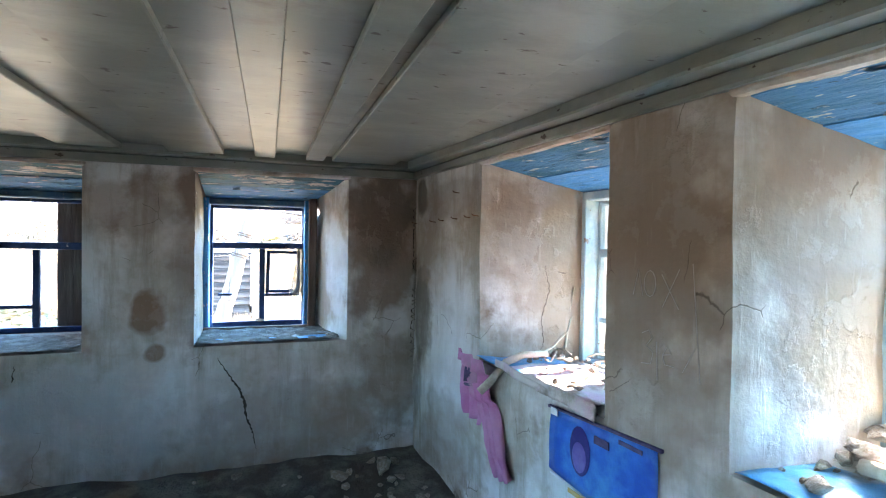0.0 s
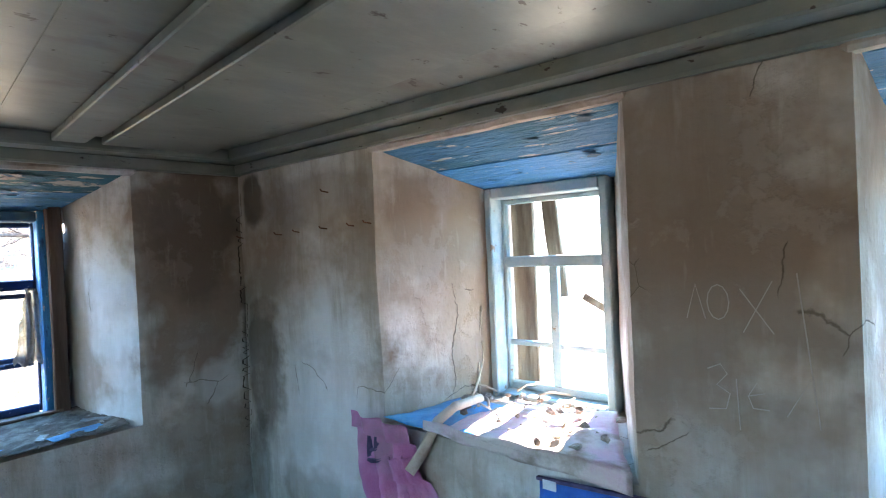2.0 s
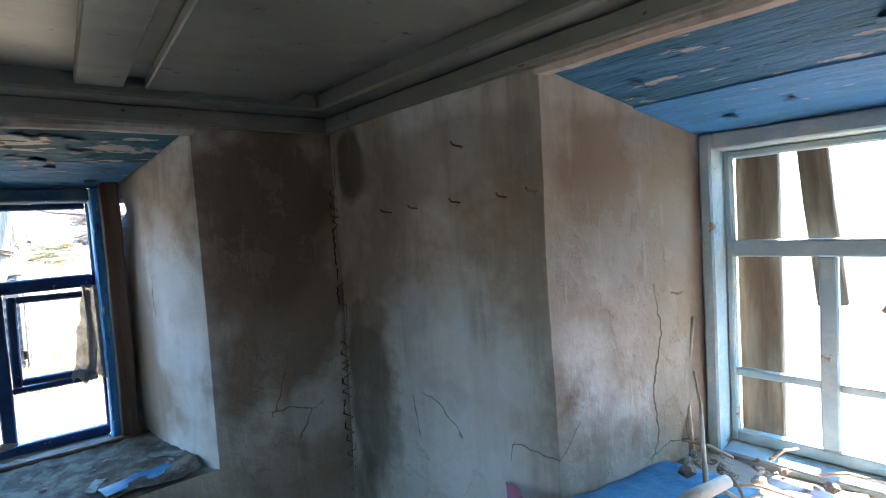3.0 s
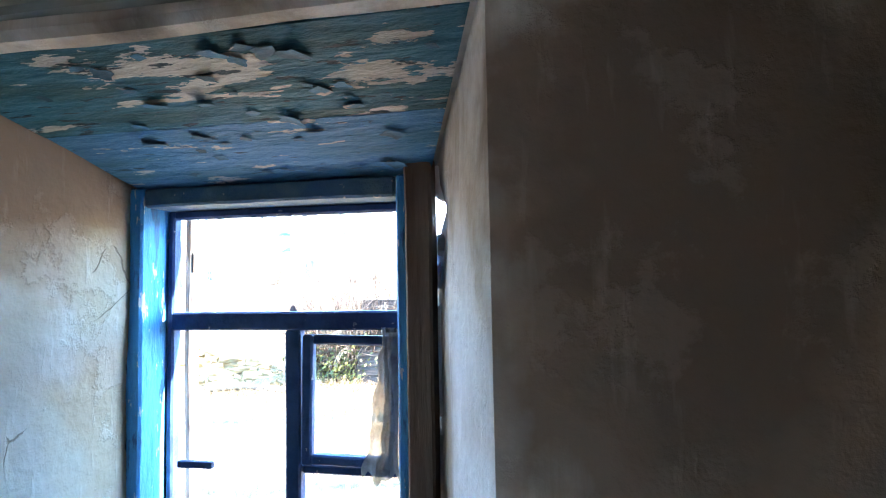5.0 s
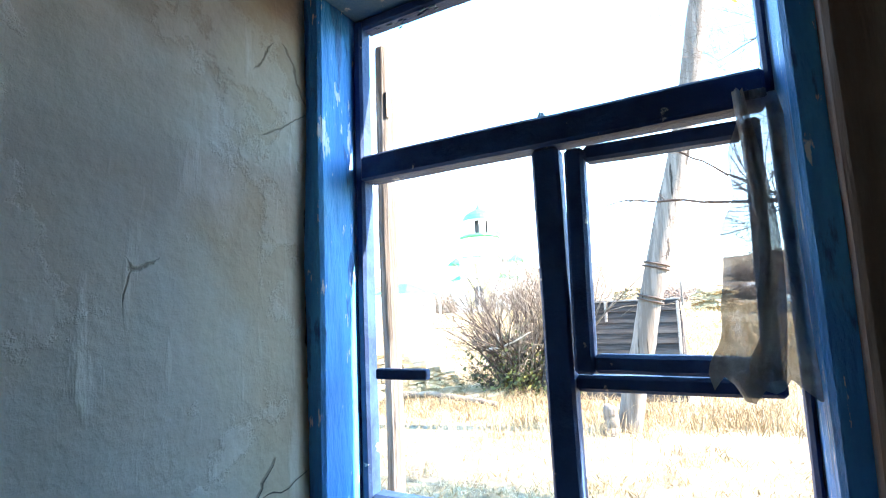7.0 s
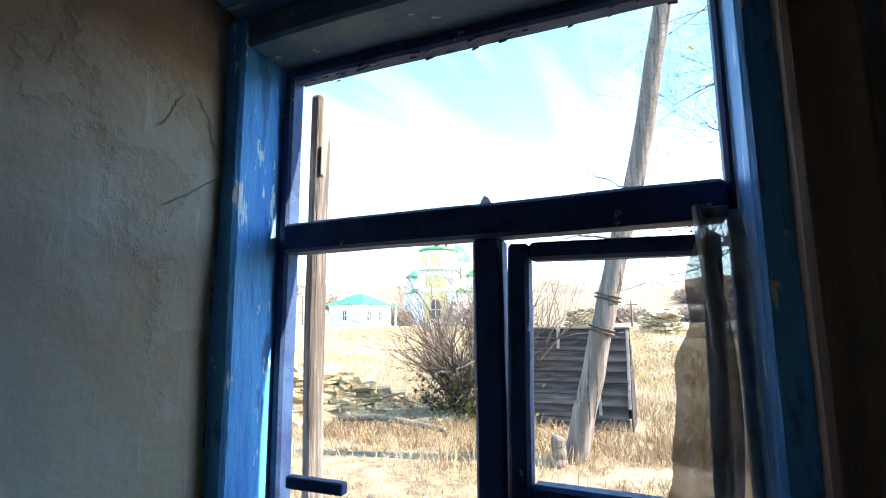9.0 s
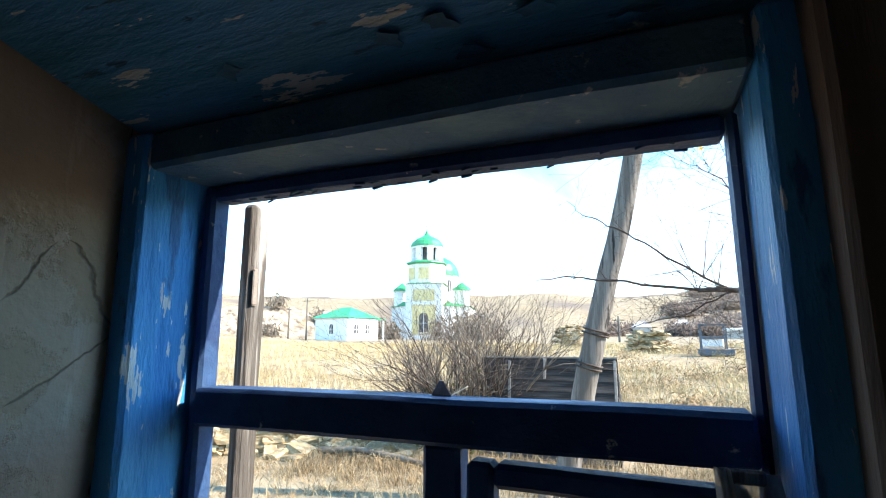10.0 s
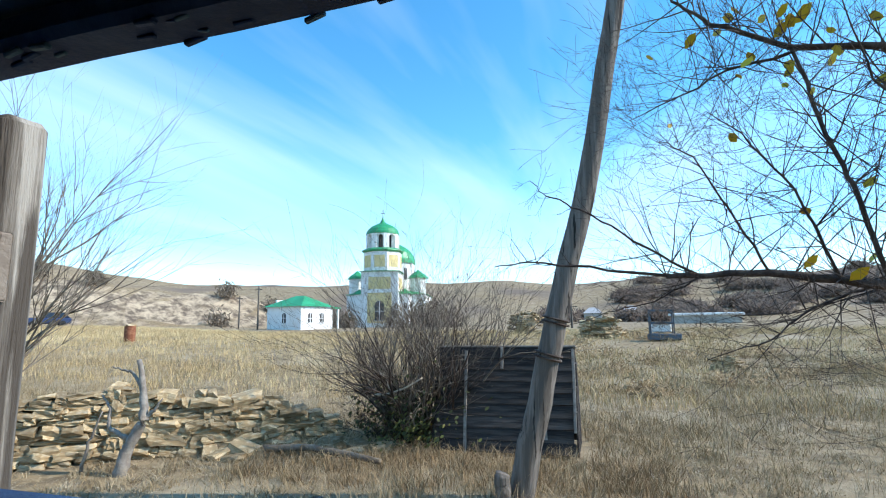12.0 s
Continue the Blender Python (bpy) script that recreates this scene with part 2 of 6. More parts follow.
DIRT = mat("dirt_floor", (0.10, 0.085, 0.07), 0.95, col2=(0.2, 0.18, 0.15), scale=5, bump=1.0, bscale=30)
CEIL = mat("grey_board_paint", (0.165, 0.19, 0.17), 0.34, col2=(0.23, 0.25, 0.225), scale=2.5, col3=(0.14, 0.13, 0.115), scale3=3.2,
           lo3=0.58, hi3=0.72, col4=(0.05, 0.04, 0.033), scale4=15, lo4=0.64, hi4=0.665, bump=0.08, bscale=7, stretch=(0.8, 1.5, 1.6), vary=0.12, spec=0.5)
BLUE = mat("blue_paint", (0.02, 0.23, 0.55), 0.45, col2=(0.05, 0.34, 0.65), scale=5, col3=(0.58, 0.62, 0.62), scale3=34, lo3=0.615, hi3=0.63,
           col4=(0.02, 0.12, 0.3), scale4=20, lo4=0.58, hi4=0.64, bump=0.5, bscale=40, stretch=(1.6, 1.6, 0.35))
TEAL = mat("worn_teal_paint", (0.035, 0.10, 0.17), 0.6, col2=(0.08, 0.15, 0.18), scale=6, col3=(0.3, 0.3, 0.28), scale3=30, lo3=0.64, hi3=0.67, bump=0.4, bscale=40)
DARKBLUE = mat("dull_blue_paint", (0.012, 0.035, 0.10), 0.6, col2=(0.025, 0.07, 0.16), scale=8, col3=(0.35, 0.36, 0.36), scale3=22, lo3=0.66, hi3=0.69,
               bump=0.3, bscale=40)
PEEL = mat("peeling_blue_paint", (0.02, 0.095, 0.115), 0.6, col2=(0.025, 0.15, 0.22), scale=3.2, col3=(0.5, 0.48, 0.43), scale3=4.6, lo3=0.552, hi3=0.557,
           col4=(0.01, 0.035, 0.05), scale4=15, lo4=0.6, hi4=0.63, bump=1.0, bscale=11, stretch=(0.8, 3.6, 1))
FLAKE = mat("curled_paint", (0.012, 0.07, 0.11), 0.6, col2=(0.03, 0.16, 0.27), scale=9, col3=(0.4, 0.39, 0.35), scale3=5, lo3=0.62, hi3=0.64, bump=0.3)
PEEL2 = mat("flaking_sky_blue_paint", (0.05, 0.20, 0.38), 0.6, col2=(0.03, 0.15, 0.24), scale=2.4, col3=(0.45, 0.45, 0.42), scale3=7, lo3=0.615, hi3=0.62,
            col4=(0.02, 0.07, 0.11), scale4=18, lo4=0.62, hi4=0.65, bump=1.0, bscale=11, stretch=(0.8, 3.6, 1))
PEEL3 = mat("bright_blue_board_paint", (0.055, 0.27, 0.58), 0.55, col2=(0.05, 0.22, 0.42), scale=3.0, col3=(0.4, 0.42, 0.42), scale3=14, lo3=0.65, hi3=0.66,
            bump=0.8, bscale=13, stretch=(0.8, 3.6, 1))
PALE = mat("pale_blue_paint", (0.30, 0.42, 0.46), 0.6, col2=(0.42, 0.50, 0.50), scale=9, col3=(0.25, 0.18, 0.12), scale3=12, lo3=0.64, hi3=0.68, bump=0.3)
OLDWOOD = mat("weathered_wood", (0.12, 0.085, 0.06), 0.85, col2=(0.2, 0.16, 0.12), scale=14, stretch=(1, 1, 0.12), bump=0.6, bscale=30, vary=0.2)
BROWN = mat("dark_brown_wood", (0.11, 0.068, 0.048), 0.8, col2=(0.18, 0.125, 0.095), scale=10, stretch=(1, 1, 0.1), bump=0.5, bscale=24)
GREYWOOD = mat("grey_wood", (0.09, 0.078, 0.066), 0.85, col2=(0.25, 0.23, 0.2), scale=60, stretch=(1, 1, 0.06), col3=(0.05, 0.2, 0.5), scale3=26, lo3=0.66, hi3=0.68, col4=(0.4, 0.38, 0.34), scale4=30, lo4=0.62, hi4=0.68, bump=0.8, bscale=70)
GREYPAINT = mat("grey_paint", (0.22, 0.25, 0.25), 0.6, col2=(0.13, 0.11, 0.09), scale=20, bump=0.4)
FILM = mat("plastic_film", (0.44, 0.41, 0.39), 0.4, col2=(0.26, 0.23, 0.21), scale=16, bump=0.5, bscale=30)
FILM.node_tree.nodes["Principled BSDF"].inputs["Alpha"].default_value = 0.84
RUBBLE = mat("clay_rubble", (0.30, 0.25, 0.2), 0.95, col2=(0.42, 0.38, 0.33), scale=3, bump=0.7, bscale=9, vary=0.3)
CYAN = mat("blue_oilcloth", (0.03, 0.25, 0.50), 0.4, col2=(0.07, 0.36, 0.6), scale=9, col3=(0.45, 0.42, 0.38), scale3=5, lo3=0.55, hi3=0.72, bump=0.3, bscale=30)
WHITECLOTH = mat("pale_sheet", (0.55, 0.50, 0.47), 0.8, col2=(0.55, 0.36, 0.42), scale=4, col3=(0.30, 0.25, 0.2), scale3=6, lo3=0.5, hi3=0.66, bump=0.4)
PINK = mat("pink_cloth", (0.48, 0.16, 0.32), 0.75, col2=(0.55, 0.24, 0.40), scale=5, col3=(0.38, 0.2, 0.28), scale3=3, bump=0.3, bscale=60)
INK = mat("dark_ink", (0.06, 0.05, 0.12), 0.6, col2=(0.1, 0.08, 0.15), scale=20)
PRINT = mat("blue_print", (0.012, 0.10, 0.42), 0.3, col2=(0.03, 0.2, 0.58), scale=3, col3=(0.05, 0.3, 0.6), scale3=2, bump=0.05)
PRINTDARK = mat("dark_print", (0.03, 0.03, 0.16), 0.35, col2=(0.05, 0.05, 0.2), scale=9)
VIOLET = mat("violet_print", (0.14, 0.10, 0.32), 0.35, col2=(0.2, 0.16, 0.4), scale=9)
WHITEPRINT = mat("white_print", (0.7, 0.72, 0.75), 0.4, col2=(0.6, 0.62, 0.66), scale=30)
OCHRE = mat("ochre_print", (0.6, 0.35, 0.12), 0.4, col2=(0.5, 0.4, 0.2), scale=30)
BARKPALE = mat("peeled_stick", (0.55, 0.48, 0.38), 0.8, col2=(0.4, 0.33, 0.25), scale=9, bump=0.4, bscale=30)
RUST = mat("rust", (0.12, 0.05, 0.025), 0.8, col2=(0.22, 0.09, 0.04), scale=12, bump=0.4)
CRACKMAT = mat("crack_gap", (0.05, 0.036, 0.026), 0.95, col2=(0.06, 0.05, 0.04), scale=20)
SCRATCH = mat("scratched_plaster", (0.46, 0.42, 0.38), 0.9, col2=(0.42, 0.38, 0.34), scale=20)
STRAW = mat("straw", (0.36, 0.27, 0.15), 0.9, col2=(0.22, 0.16, 0.09), scale=9, col3=(0.46, 0.38, 0.25), scale3=3.0)
LITTER = mat("straw_litter", (0.44, 0.36, 0.24), 0.9, col2=(0.16, 0.115, 0.07), scale=14, col3=(0.56, 0.49, 0.36), scale3=5.0)
FIELD = mat("field_straw", (0.52, 0.39, 0.20), 0.9, col2=(0.44, 0.32, 0.16), scale=0.8, col3=(0.62, 0.49, 0.28), scale3=0.15)
SILLDIRT = mat("sill_dirt", (0.10, 0.082, 0.064), 0.95, col2=(0.2, 0.175, 0.145), scale=14, bump=0.8, bscale=40)
BROWNWEED = mat("brown_weed", (0.22, 0.15, 0.08), 0.9, col2=(0.34, 0.25, 0.14), scale=3)
BARKGREY = mat("grey_bark", (0.13, 0.10, 0.075), 0.9, col2=(0.22, 0.185, 0.14), scale=5, bump=0.4)
BARKDARK = mat("dark_bark", (0.05, 0.035, 0.028), 0.9, col2=(0.10, 0.075, 0.06), scale=7, bump=0.5)
OLIVE = mat("olive_leaf", (0.05, 0.06, 0.025), 0.8, col2=(0.09, 0.10, 0.035), scale=4)
YELLOWGREEN = mat("yellow_green_leaf", (0.16, 0.16, 0.04), 0.8, col2=(0.24, 0.22, 0.07), scale=4)
YELLOW = mat("yellow_leaf", (0.62, 0.42, 0.02), 0.6, col2=(0.5, 0.42, 0.03), scale=9)
POLEWOOD = mat("pole_wood", (0.11, 0.095, 0.08), 0.9, col2=(0.20, 0.175, 0.15), scale=16, stretch=(1, 1, 0.035), col3=(0.02, 0.017, 0.014), scale3=11, lo3=0.57, hi3=0.61, bump=1.0, bscale=22)
BOARDS = mat("tarred_boards", (0.028, 0.024, 0.022), 0.85, col2=(0.085, 0.07, 0.06), scale=12, stretch=(0.08, 1, 1), bump=0.6, bscale=24, vary=0.3)
GREYWOOD2 = mat("grey_batten", (0.22, 0.19, 0.16), 0.9, col2=(0.3, 0.27, 0.23), scale=12, bump=0.5)
STONE = mat("limestone", (0.33, 0.235, 0.125), 0.95, col2=(0.48, 0.385, 0.24), scale=2.6, col3=(0.24, 0.2, 0.15), scale3=1.1, lo3=0.58, hi3=0.72, bump=0.8, bscale=5, vary=0.42)
MACHINE = mat("machine_paint", (0.08, 0.11, 0.14), 0.7, col2=(0.16, 0.12, 0.09), scale=5, bump=0.3)
RUST2 = mat("rusty_drum", (0.20, 0.07, 0.035), 0.85, col2=(0.3, 0.13, 0.07), scale=5, bump=0.4)
CARPAINT = mat("dark_blue_paint", (0.02, 0.035, 0.09), 0.3, col2=(0.025, 0.04, 0.1), scale=2, spec=0.5)
CARGLASS = mat("dark_glass", (0.02, 0.025, 0.03), 0.1, col2=(0.03, 0.03, 0.04), scale=2, spec=0.5)
BLACK = mat("tyre", (0.02, 0.02, 0.02), 0.9, col2=(0.05, 0.045, 0.04), scale=4)
WHITEWALL = mat("white_wall", (0.78, 0.78, 0.76), 0.85, col2=(0.70, 0.69, 0.66), scale=0.7, col3=(0.82, 0.82, 0.8), scale3=0.2, bump=0.1)
YELLOWWALL = mat("yellow_wall", (0.66, 0.52, 0.24), 0.85, col2=(0.72, 0.6, 0.34), scale=0.8, bump=0.1)
GREENROOF = mat("green_roof", (0.02, 0.26, 0.10), 0.45, col2=(0.03, 0.33, 0.14), scale=0.6, bump=0.05, spec=0.5)
GREYROOF = mat("grey_roof", (0.42, 0.42, 0.42), 0.7, col2=(0.35, 0.34, 0.33), scale=0.8)
DARKPANE = mat("dark_opening", (0.04, 0.045, 0.05), 0.4, col2=(0.07, 0.07, 0.07), scale=2)
CLIFFWALL = mat("dull_wall", (0.4, 0.37, 0.33), 0.9, col2=(0.5, 0.47, 0.42), scale=0.6)
WOODS = mat("leafless_wood", (0.14, 0.105, 0.085), 0.95, col2=(0.2, 0.155, 0.12), scale=0.1)


def land_material():
    """Dry grass, bare pale rock where it is steep, brown scrub in broad patches."""
    m = mat("land", (0.29, 0.215, 0.12), 0.95, col2=(0.15, 0.11, 0.065), scale=3.5, col3=(0.33, 0.265, 0.17), scale3=0.4, bump=0.9, bscale=14, detail=10)
    nt = m.node_tree
    b = nt.nodes["Principled BSDF"]
    old = b.inputs["Base Color"].links[0].from_socket
    geo = nt.nodes.new("ShaderNodeNewGeometry")
    sep = nt.nodes.new("ShaderNodeSeparateXYZ")
    nt.links.new(geo.outputs["True Normal"], sep.inputs[0])
    n = nt.nodes.new("ShaderNodeTexNoise")
    n.inputs["Scale"].default_value, n.inputs["Detail"].default_value = 0.22, 9
    co = nt.nodes.new("ShaderNodeTexCoord")
    nt.links.new(co.outputs["Object"], n.inputs["Vector"])
    add = nt.nodes.new("ShaderNodeMath")
    add.operation = "MULTIPLY_ADD"
    nt.links.new(n.outputs["Fac"], add.inputs[0])
    add.inputs[1].default_value = 0.35
    nt.links.new(sep.outputs["Z"], add.inputs[2])
    steep = nt.nodes.new("ShaderNodeMapRange")
    steep.inputs["From Min"].default_value, steep.inputs["From Max"].default_value = 1.14, 1.04
    nt.links.new(add.outputs[0], steep.inputs["Value"])
    rockn = nt.nodes.new("ShaderNodeTexNoise")
    rockn.inputs["Scale"].default_value, rockn.inputs["Detail"].default_value, rockn.inputs["Roughness"].default_value = 0.55, 12, 0.72
    nt.links.new(co.outputs["Object"], rockn.inputs["Vector"])
    ramp = nt.nodes.new("ShaderNodeValToRGB")
    ramp.color_ramp.elements[0].position, ramp.color_ramp.elements[0].color = 0.42, (0.12, 0.09, 0.065, 1)
    ramp.color_ramp.elements[1].position, ramp.color_ramp.elements[1].color = 0.58, (0.46, 0.365, 0.25, 1)
    nt.links.new(rockn.outputs["Fac"], ramp.inputs[0])
    x = nt.nodes.new("ShaderNodeMix")
    x.data_type = "RGBA"
    nt.links.new(steep.outputs["Result"], x.inputs["Factor"])
    nt.links.new(old, x.inputs["A"])
    nt.links.new(ramp.outputs["Color"], x.inputs["B"])
    far = nt.nodes.new("ShaderNodeTexNoise")
    far.inputs["Scale"].default_value, far.inputs["Detail"].default_value = 0.012, 8
    nt.links.new(co.outputs["Object"], far.inputs["Vector"])
    fr = nt.nodes.new("ShaderNodeMapRange")
    fr.inputs["From Min"].default_value, fr.inputs["From Max"].default_value = 0.5, 0.6
    nt.links.new(far.outputs["Fac"], fr.inputs["Value"])
    dist = nt.nodes.new("ShaderNodeVectorMath")
    dist.operation = "LENGTH"
    nt.links.new(co.outputs["Object"], dist.inputs[0])
    dr = nt.nodes.new("ShaderNodeMapRange")
    dr.inputs["From Min"].default_value, dr.inputs["From Max"].default_value = 110, 220
    nt.links.new(dist.outputs["Value"], dr.inputs["Value"])
    mul = nt.nodes.new("ShaderNodeMath")
    mul.operation = "MULTIPLY"
    nt.links.new(fr.outputs["Result"], mul.inputs[0])
    nt.links.new(dr.outputs["Result"], mul.inputs[1])
    y = nt.nodes.new("ShaderNodeMix")
    y.data_type = "RGBA"
    nt.links.new(mul.outputs[0], y.inputs["Factor"])
    nt.links.new(x.outputs["Result"], y.inputs["A"])
    y.inputs["B"].default_value = (0.16, 0.12, 0.09, 1)
    nt.links.new(y.outputs["Result"], b.inputs["Base Color"])
    return m


LAND = land_material()


# building helpers -----------------------------------------------------
def mesh_of(bm, name, material, smooth=False):
    me = bpy.data.meshes.new(name)
    bm.to_mesh(me)
    bm.free()
    for m in (material if isinstance(material, (list, tuple)) else (material,)):
        me.materials.append(m)
    if smooth:
        for p in me.polygons:
            p.use_smooth = True
    return me


def thing(name, bm, material, label="", category="", group="", kind="", m=None, smooth=False):
    ob = new(name, mesh_of(bm, name, material, smooth) if bm else None)
    if m is not None:
        ob.matrix_world = m
    return tagged(ob, label, category, group, kind)


def part(name, bm, material, parent, label="", m=None, smooth=False):
    ob = new(name, mesh_of(bm, name, material, smooth))
    ob.parent = parent
    if m is not None:
        ob.matrix_basis = m
    if label:
        ob["label"] = label
    return ob


def box(bm, x0, x1, y0, y1, z0, z1, bevel=0.0, m=None, rough=0.0, cuts=0):
    """A box with bevelled edges, its corners a little uneven."""
    r = bmesh.ops.create_cube(bm, size=1)
    vs = r["verts"]
    for v in vs:
        v.co = Vector(((x0 + x1) / 2 + v.co.x * (x1 - x0), (y0 + y1) / 2 + v.co.y * (y1 - y0), (z0 + z1) / 2 + v.co.z * (z1 - z0)))
    if bevel:
        es = list({e for v in vs for e in v.link_edges})
        vs = list({v for f in bmesh.ops.bevel(bm, geom=es, offset=bevel, segments=1, affect="EDGES", profile=0.7)["faces"] for v in f.verts})
    if rough:
        for v in vs:
            v.co += Vector((random.uniform(-rough, rough), random.uniform(-rough, rough), random.uniform(-rough, rough)))
    if m is not None:
        for v in vs:
            v.co = m @ v.co
    return vs


def boxed(*a, **k):
    bm = bmesh.new()
    box(bm, *a, **k)
    return bm


def fill(a, n):
    """Break points a, refined to steps of n; returns (segment, fraction) pairs."""
    out = []
    for i in range(len(a) - 1):
        k = max(1, round(abs(a[i + 1] - a[i]) / n))
        out += [(i, j / k) for j in range(k)]
    return out + [(len(a) - 2, 1.0)]


def wall_mesh(inner_u, outer_u, inner_z, outer_z, holes, depth, step=0.07, rough=0.012, depth_steps=9):
    """A thick wall in its own axes: u along it, depth outward (y), z up; holes are (column, row) cells of the break points."""
    bm = bmesh.new()
    fu, fz = fill(inner_u, step), fill(inner_z, step)
    val = lambda a, s: a[s[0]] + (a[s[0] + 1] - a[s[0]]) * s[1]

    def open_cell(i, j):
        return (fu[i][0], fz[j][0]) in holes

    inner, outer = {}, {}
    for i, su in enumerate(fu):
        for j, sz in enumerate(fz):
            u, z = val(inner_u, su), val(inner_z, sz)
            n = noise.noise(Vector((u * 2.2, z * 2.2, depth * 9))) * rough * 1.6 + noise.noise(Vector((u * 9, z * 9, depth))) * rough * 0.4
            inner[i, j] = bm.verts.new((u, n, z))
            outer[i, j] = bm.verts.new((val(outer_u, su), depth, val(outer_z, sz)))
    nu, nz = len(fu) - 1, len(fz) - 1
    rim = {}
    solid = lambda i, j: 0 <= i < nu and 0 <= j < nz and not open_cell(i, j)
    for i in range(nu):
        for j in range(nz):
            if not solid(i, j):
                continue
            bm.faces.new((inner[i, j], inner[i + 1, j], inner[i + 1, j + 1], inner[i, j + 1]))
            bm.faces.new((outer[i, j], outer[i, j + 1], outer[i + 1, j + 1], outer[i + 1, j]))
            for (a, c, di, dj) in (((i, j), (i + 1, j), 0, -1), ((i + 1, j), (i + 1, j + 1), 1, 0), ((i + 1, j + 1), (i, j + 1), 0, 1), ((i, j + 1), (i, j), -1, 0)):
                if not solid(i + di, j + dj):
                    rim[a, c] = 1
    cols = {}

    def col(a):
        if a not in cols:
            p, q = inner[a].co.copy(), outer[a].co.copy()
            c = [inner[a]]
            for k in range(1, depth_steps):
                w = p.lerp(q, k / depth_steps)
                d = noise.noise_vector(w * 4) * rough
                c.append(bm.verts.new(w + Vector((d.x, 0, d.z)) * min(1, (depth_steps - k) / 2)))
            cols[a] = c + [outer[a]]
        return cols[a]

    for a, c in rim:
        for k in range(depth_steps):
            p, q = col(a), col(c)
            bm.faces.new((p[k], p[k + 1], q[k + 1], q[k]))
    for a in cols:
        inner[a].co.y += 0.012
    bmesh.ops.recalc_face_normals(bm, faces=bm.faces)
    return bm


# the room -------------------------------------------------------------
FLOOR, CEILING, NORTH = 0.1, 2.24, 3.95
bm = wall_mesh([-2.75, -1.96, -0.967, -0.345, 0.65, 1.17], [-2.75, -1.85, -1.105, -0.354, 0.445, 1.60], [-0.02, 0.958, 2.13, 2.32], [-0.4, 0.965, 1.985, 2.7],
               {(1, 1), (3, 1)}, 0.72)
# a hole has broken through beside the post of window_1
for v in bm.verts:
    if 0.42 < v.co.x < 0.6 and v.co.y > 0.52 and 1.82 < v.co.z < 1.95:
        v.co.x += 0.012 + 0.4 * (v.co.y - 0.56)
thing("wall_north", bm, PLASTER_N, "thick clay-plastered wall with stained flaking limewash", "wall", kind="structure", m=pose(0, NORTH, 0), smooth=True)
# the east wall starts at the corner and runs south at a slight slant
EAST = pose(1.145, 3.95, 0, 0, 0, -84.3)
bm = wall_mesh([-0.02, 0.985, 2.005, 2.518, 3.5, 5.7], [-0.6, 1.175, 1.70, 2.70, 3.30, 6.0], [-0.02, 1.0, 2.14, 2.32], [-0.4, 0.975, 1.975, 2.7], {(1, 1), (3, 1)}, 0.80)
thing("wall_east", bm, PLASTER_E, "thick clay-plastered wall with brown soot and grey limewash", "wall", kind="structure", m=EAST, smooth=True)
# unseen west wall; its opening is added to let more daylight into the room
bm = wall_mesh([-2.2, 0.0, 1.1, 5.0], [-2.2, 0.0, 1.1, 5.0], [-0.02, 0.95, 2.1, 2.32], [-0.4, 0.95, 2.1, 2.7], {(1, 1)}, 0.5)
thing("wall_west", bm, PLASTER, "plain clay-plastered wall out of view, with an opening added for daylight", "wall", kind="structure", m=pose(-2.72, 0.5, 0, 0, 0, 90), smooth=True)
bm = boxed(-2.9, 2.6, -0.4, 0, -0.02, 2.32, 0.01)
thing("wall_south", bm, PLASTER, "plain clay-plastered wall", "wall", kind="structure", m=pose(0, -1.6, 0))

bm = bmesh.new()
bmesh.ops.create_grid(bm, x_segments=110, y_segments=110, size=1)
for v in bm.verts:
    v.co = Vector((-0.6 + v.co.x * 2.3, 1.15 + v.co.y * 2.95, 0))
    near = max(0, 1 - (3.95 - v.co.y) / 0.7) + max(0, 1 - (1.3 - v.co.x) / 0.5) * 0.7
    v.co.z = FLOOR + 0.03 * noise.noise(v.co * 1.3) + 0.02 * noise.noise(v.co * 6) + 0.07 * min(1, near) * (0.6 + 0.6 * noise.noise(v.co * 2.5))
thing("floor", bm, DIRT, "bare dirt floor with clay rubble heaped along the walls", "floor", kind="structure", smooth=True)
bm = boxed(-3.4, 2.9, -2.2, 4.66, -0.5, 0.02)
thing("foundation", bm, DIRT, "earth packed under the house floor", "foundation", kind="structure")

# ceiling boards run north; every other one is nailed below its neighbours
bm = bmesh.new()
EDGES = [-2.8, -2.5, -2.24, -1.95, -1.7, -1.40, -1.04, -0.75, -0.46, -0.18, 0.04, 0.13, 0.36, 0.44, 0.53, 0.93, 1.6]
for k in range(len(EDGES) - 1):
    low = 0.0 if k % 2 else 0.032
    lap = 0.018 if low else 0.0
    x0, x1 = EDGES[k] - lap, EDGES[k + 1] + lap
    vs = box(bm, x0, x1, -1.75, 4.1, CEILING - low, CEILING - low + 0.03, 0.004)
    bmesh.ops.subdivide_edges(bm, edges=list({x for v in vs for x in v.link_edges if x.calc_length() > 4}), cuts=14, use_grid_fill=True)
for v in bm.verts:
    k = sum(v.co.x > q for q in EDGES)
    v.co.z += 0.005 * noise.noise(Vector((v.co.x * 1.1 + k * 3, v.co.y * 0.9, 0)))
box(bm, -2.9, 2.5, -1.9, 4.6, CEILING + 0.045, CEILING + 0.2)
thing("ceiling", bm, CEIL, "low ceiling of overlapping grey-painted boards", "ceiling", kind="structure")


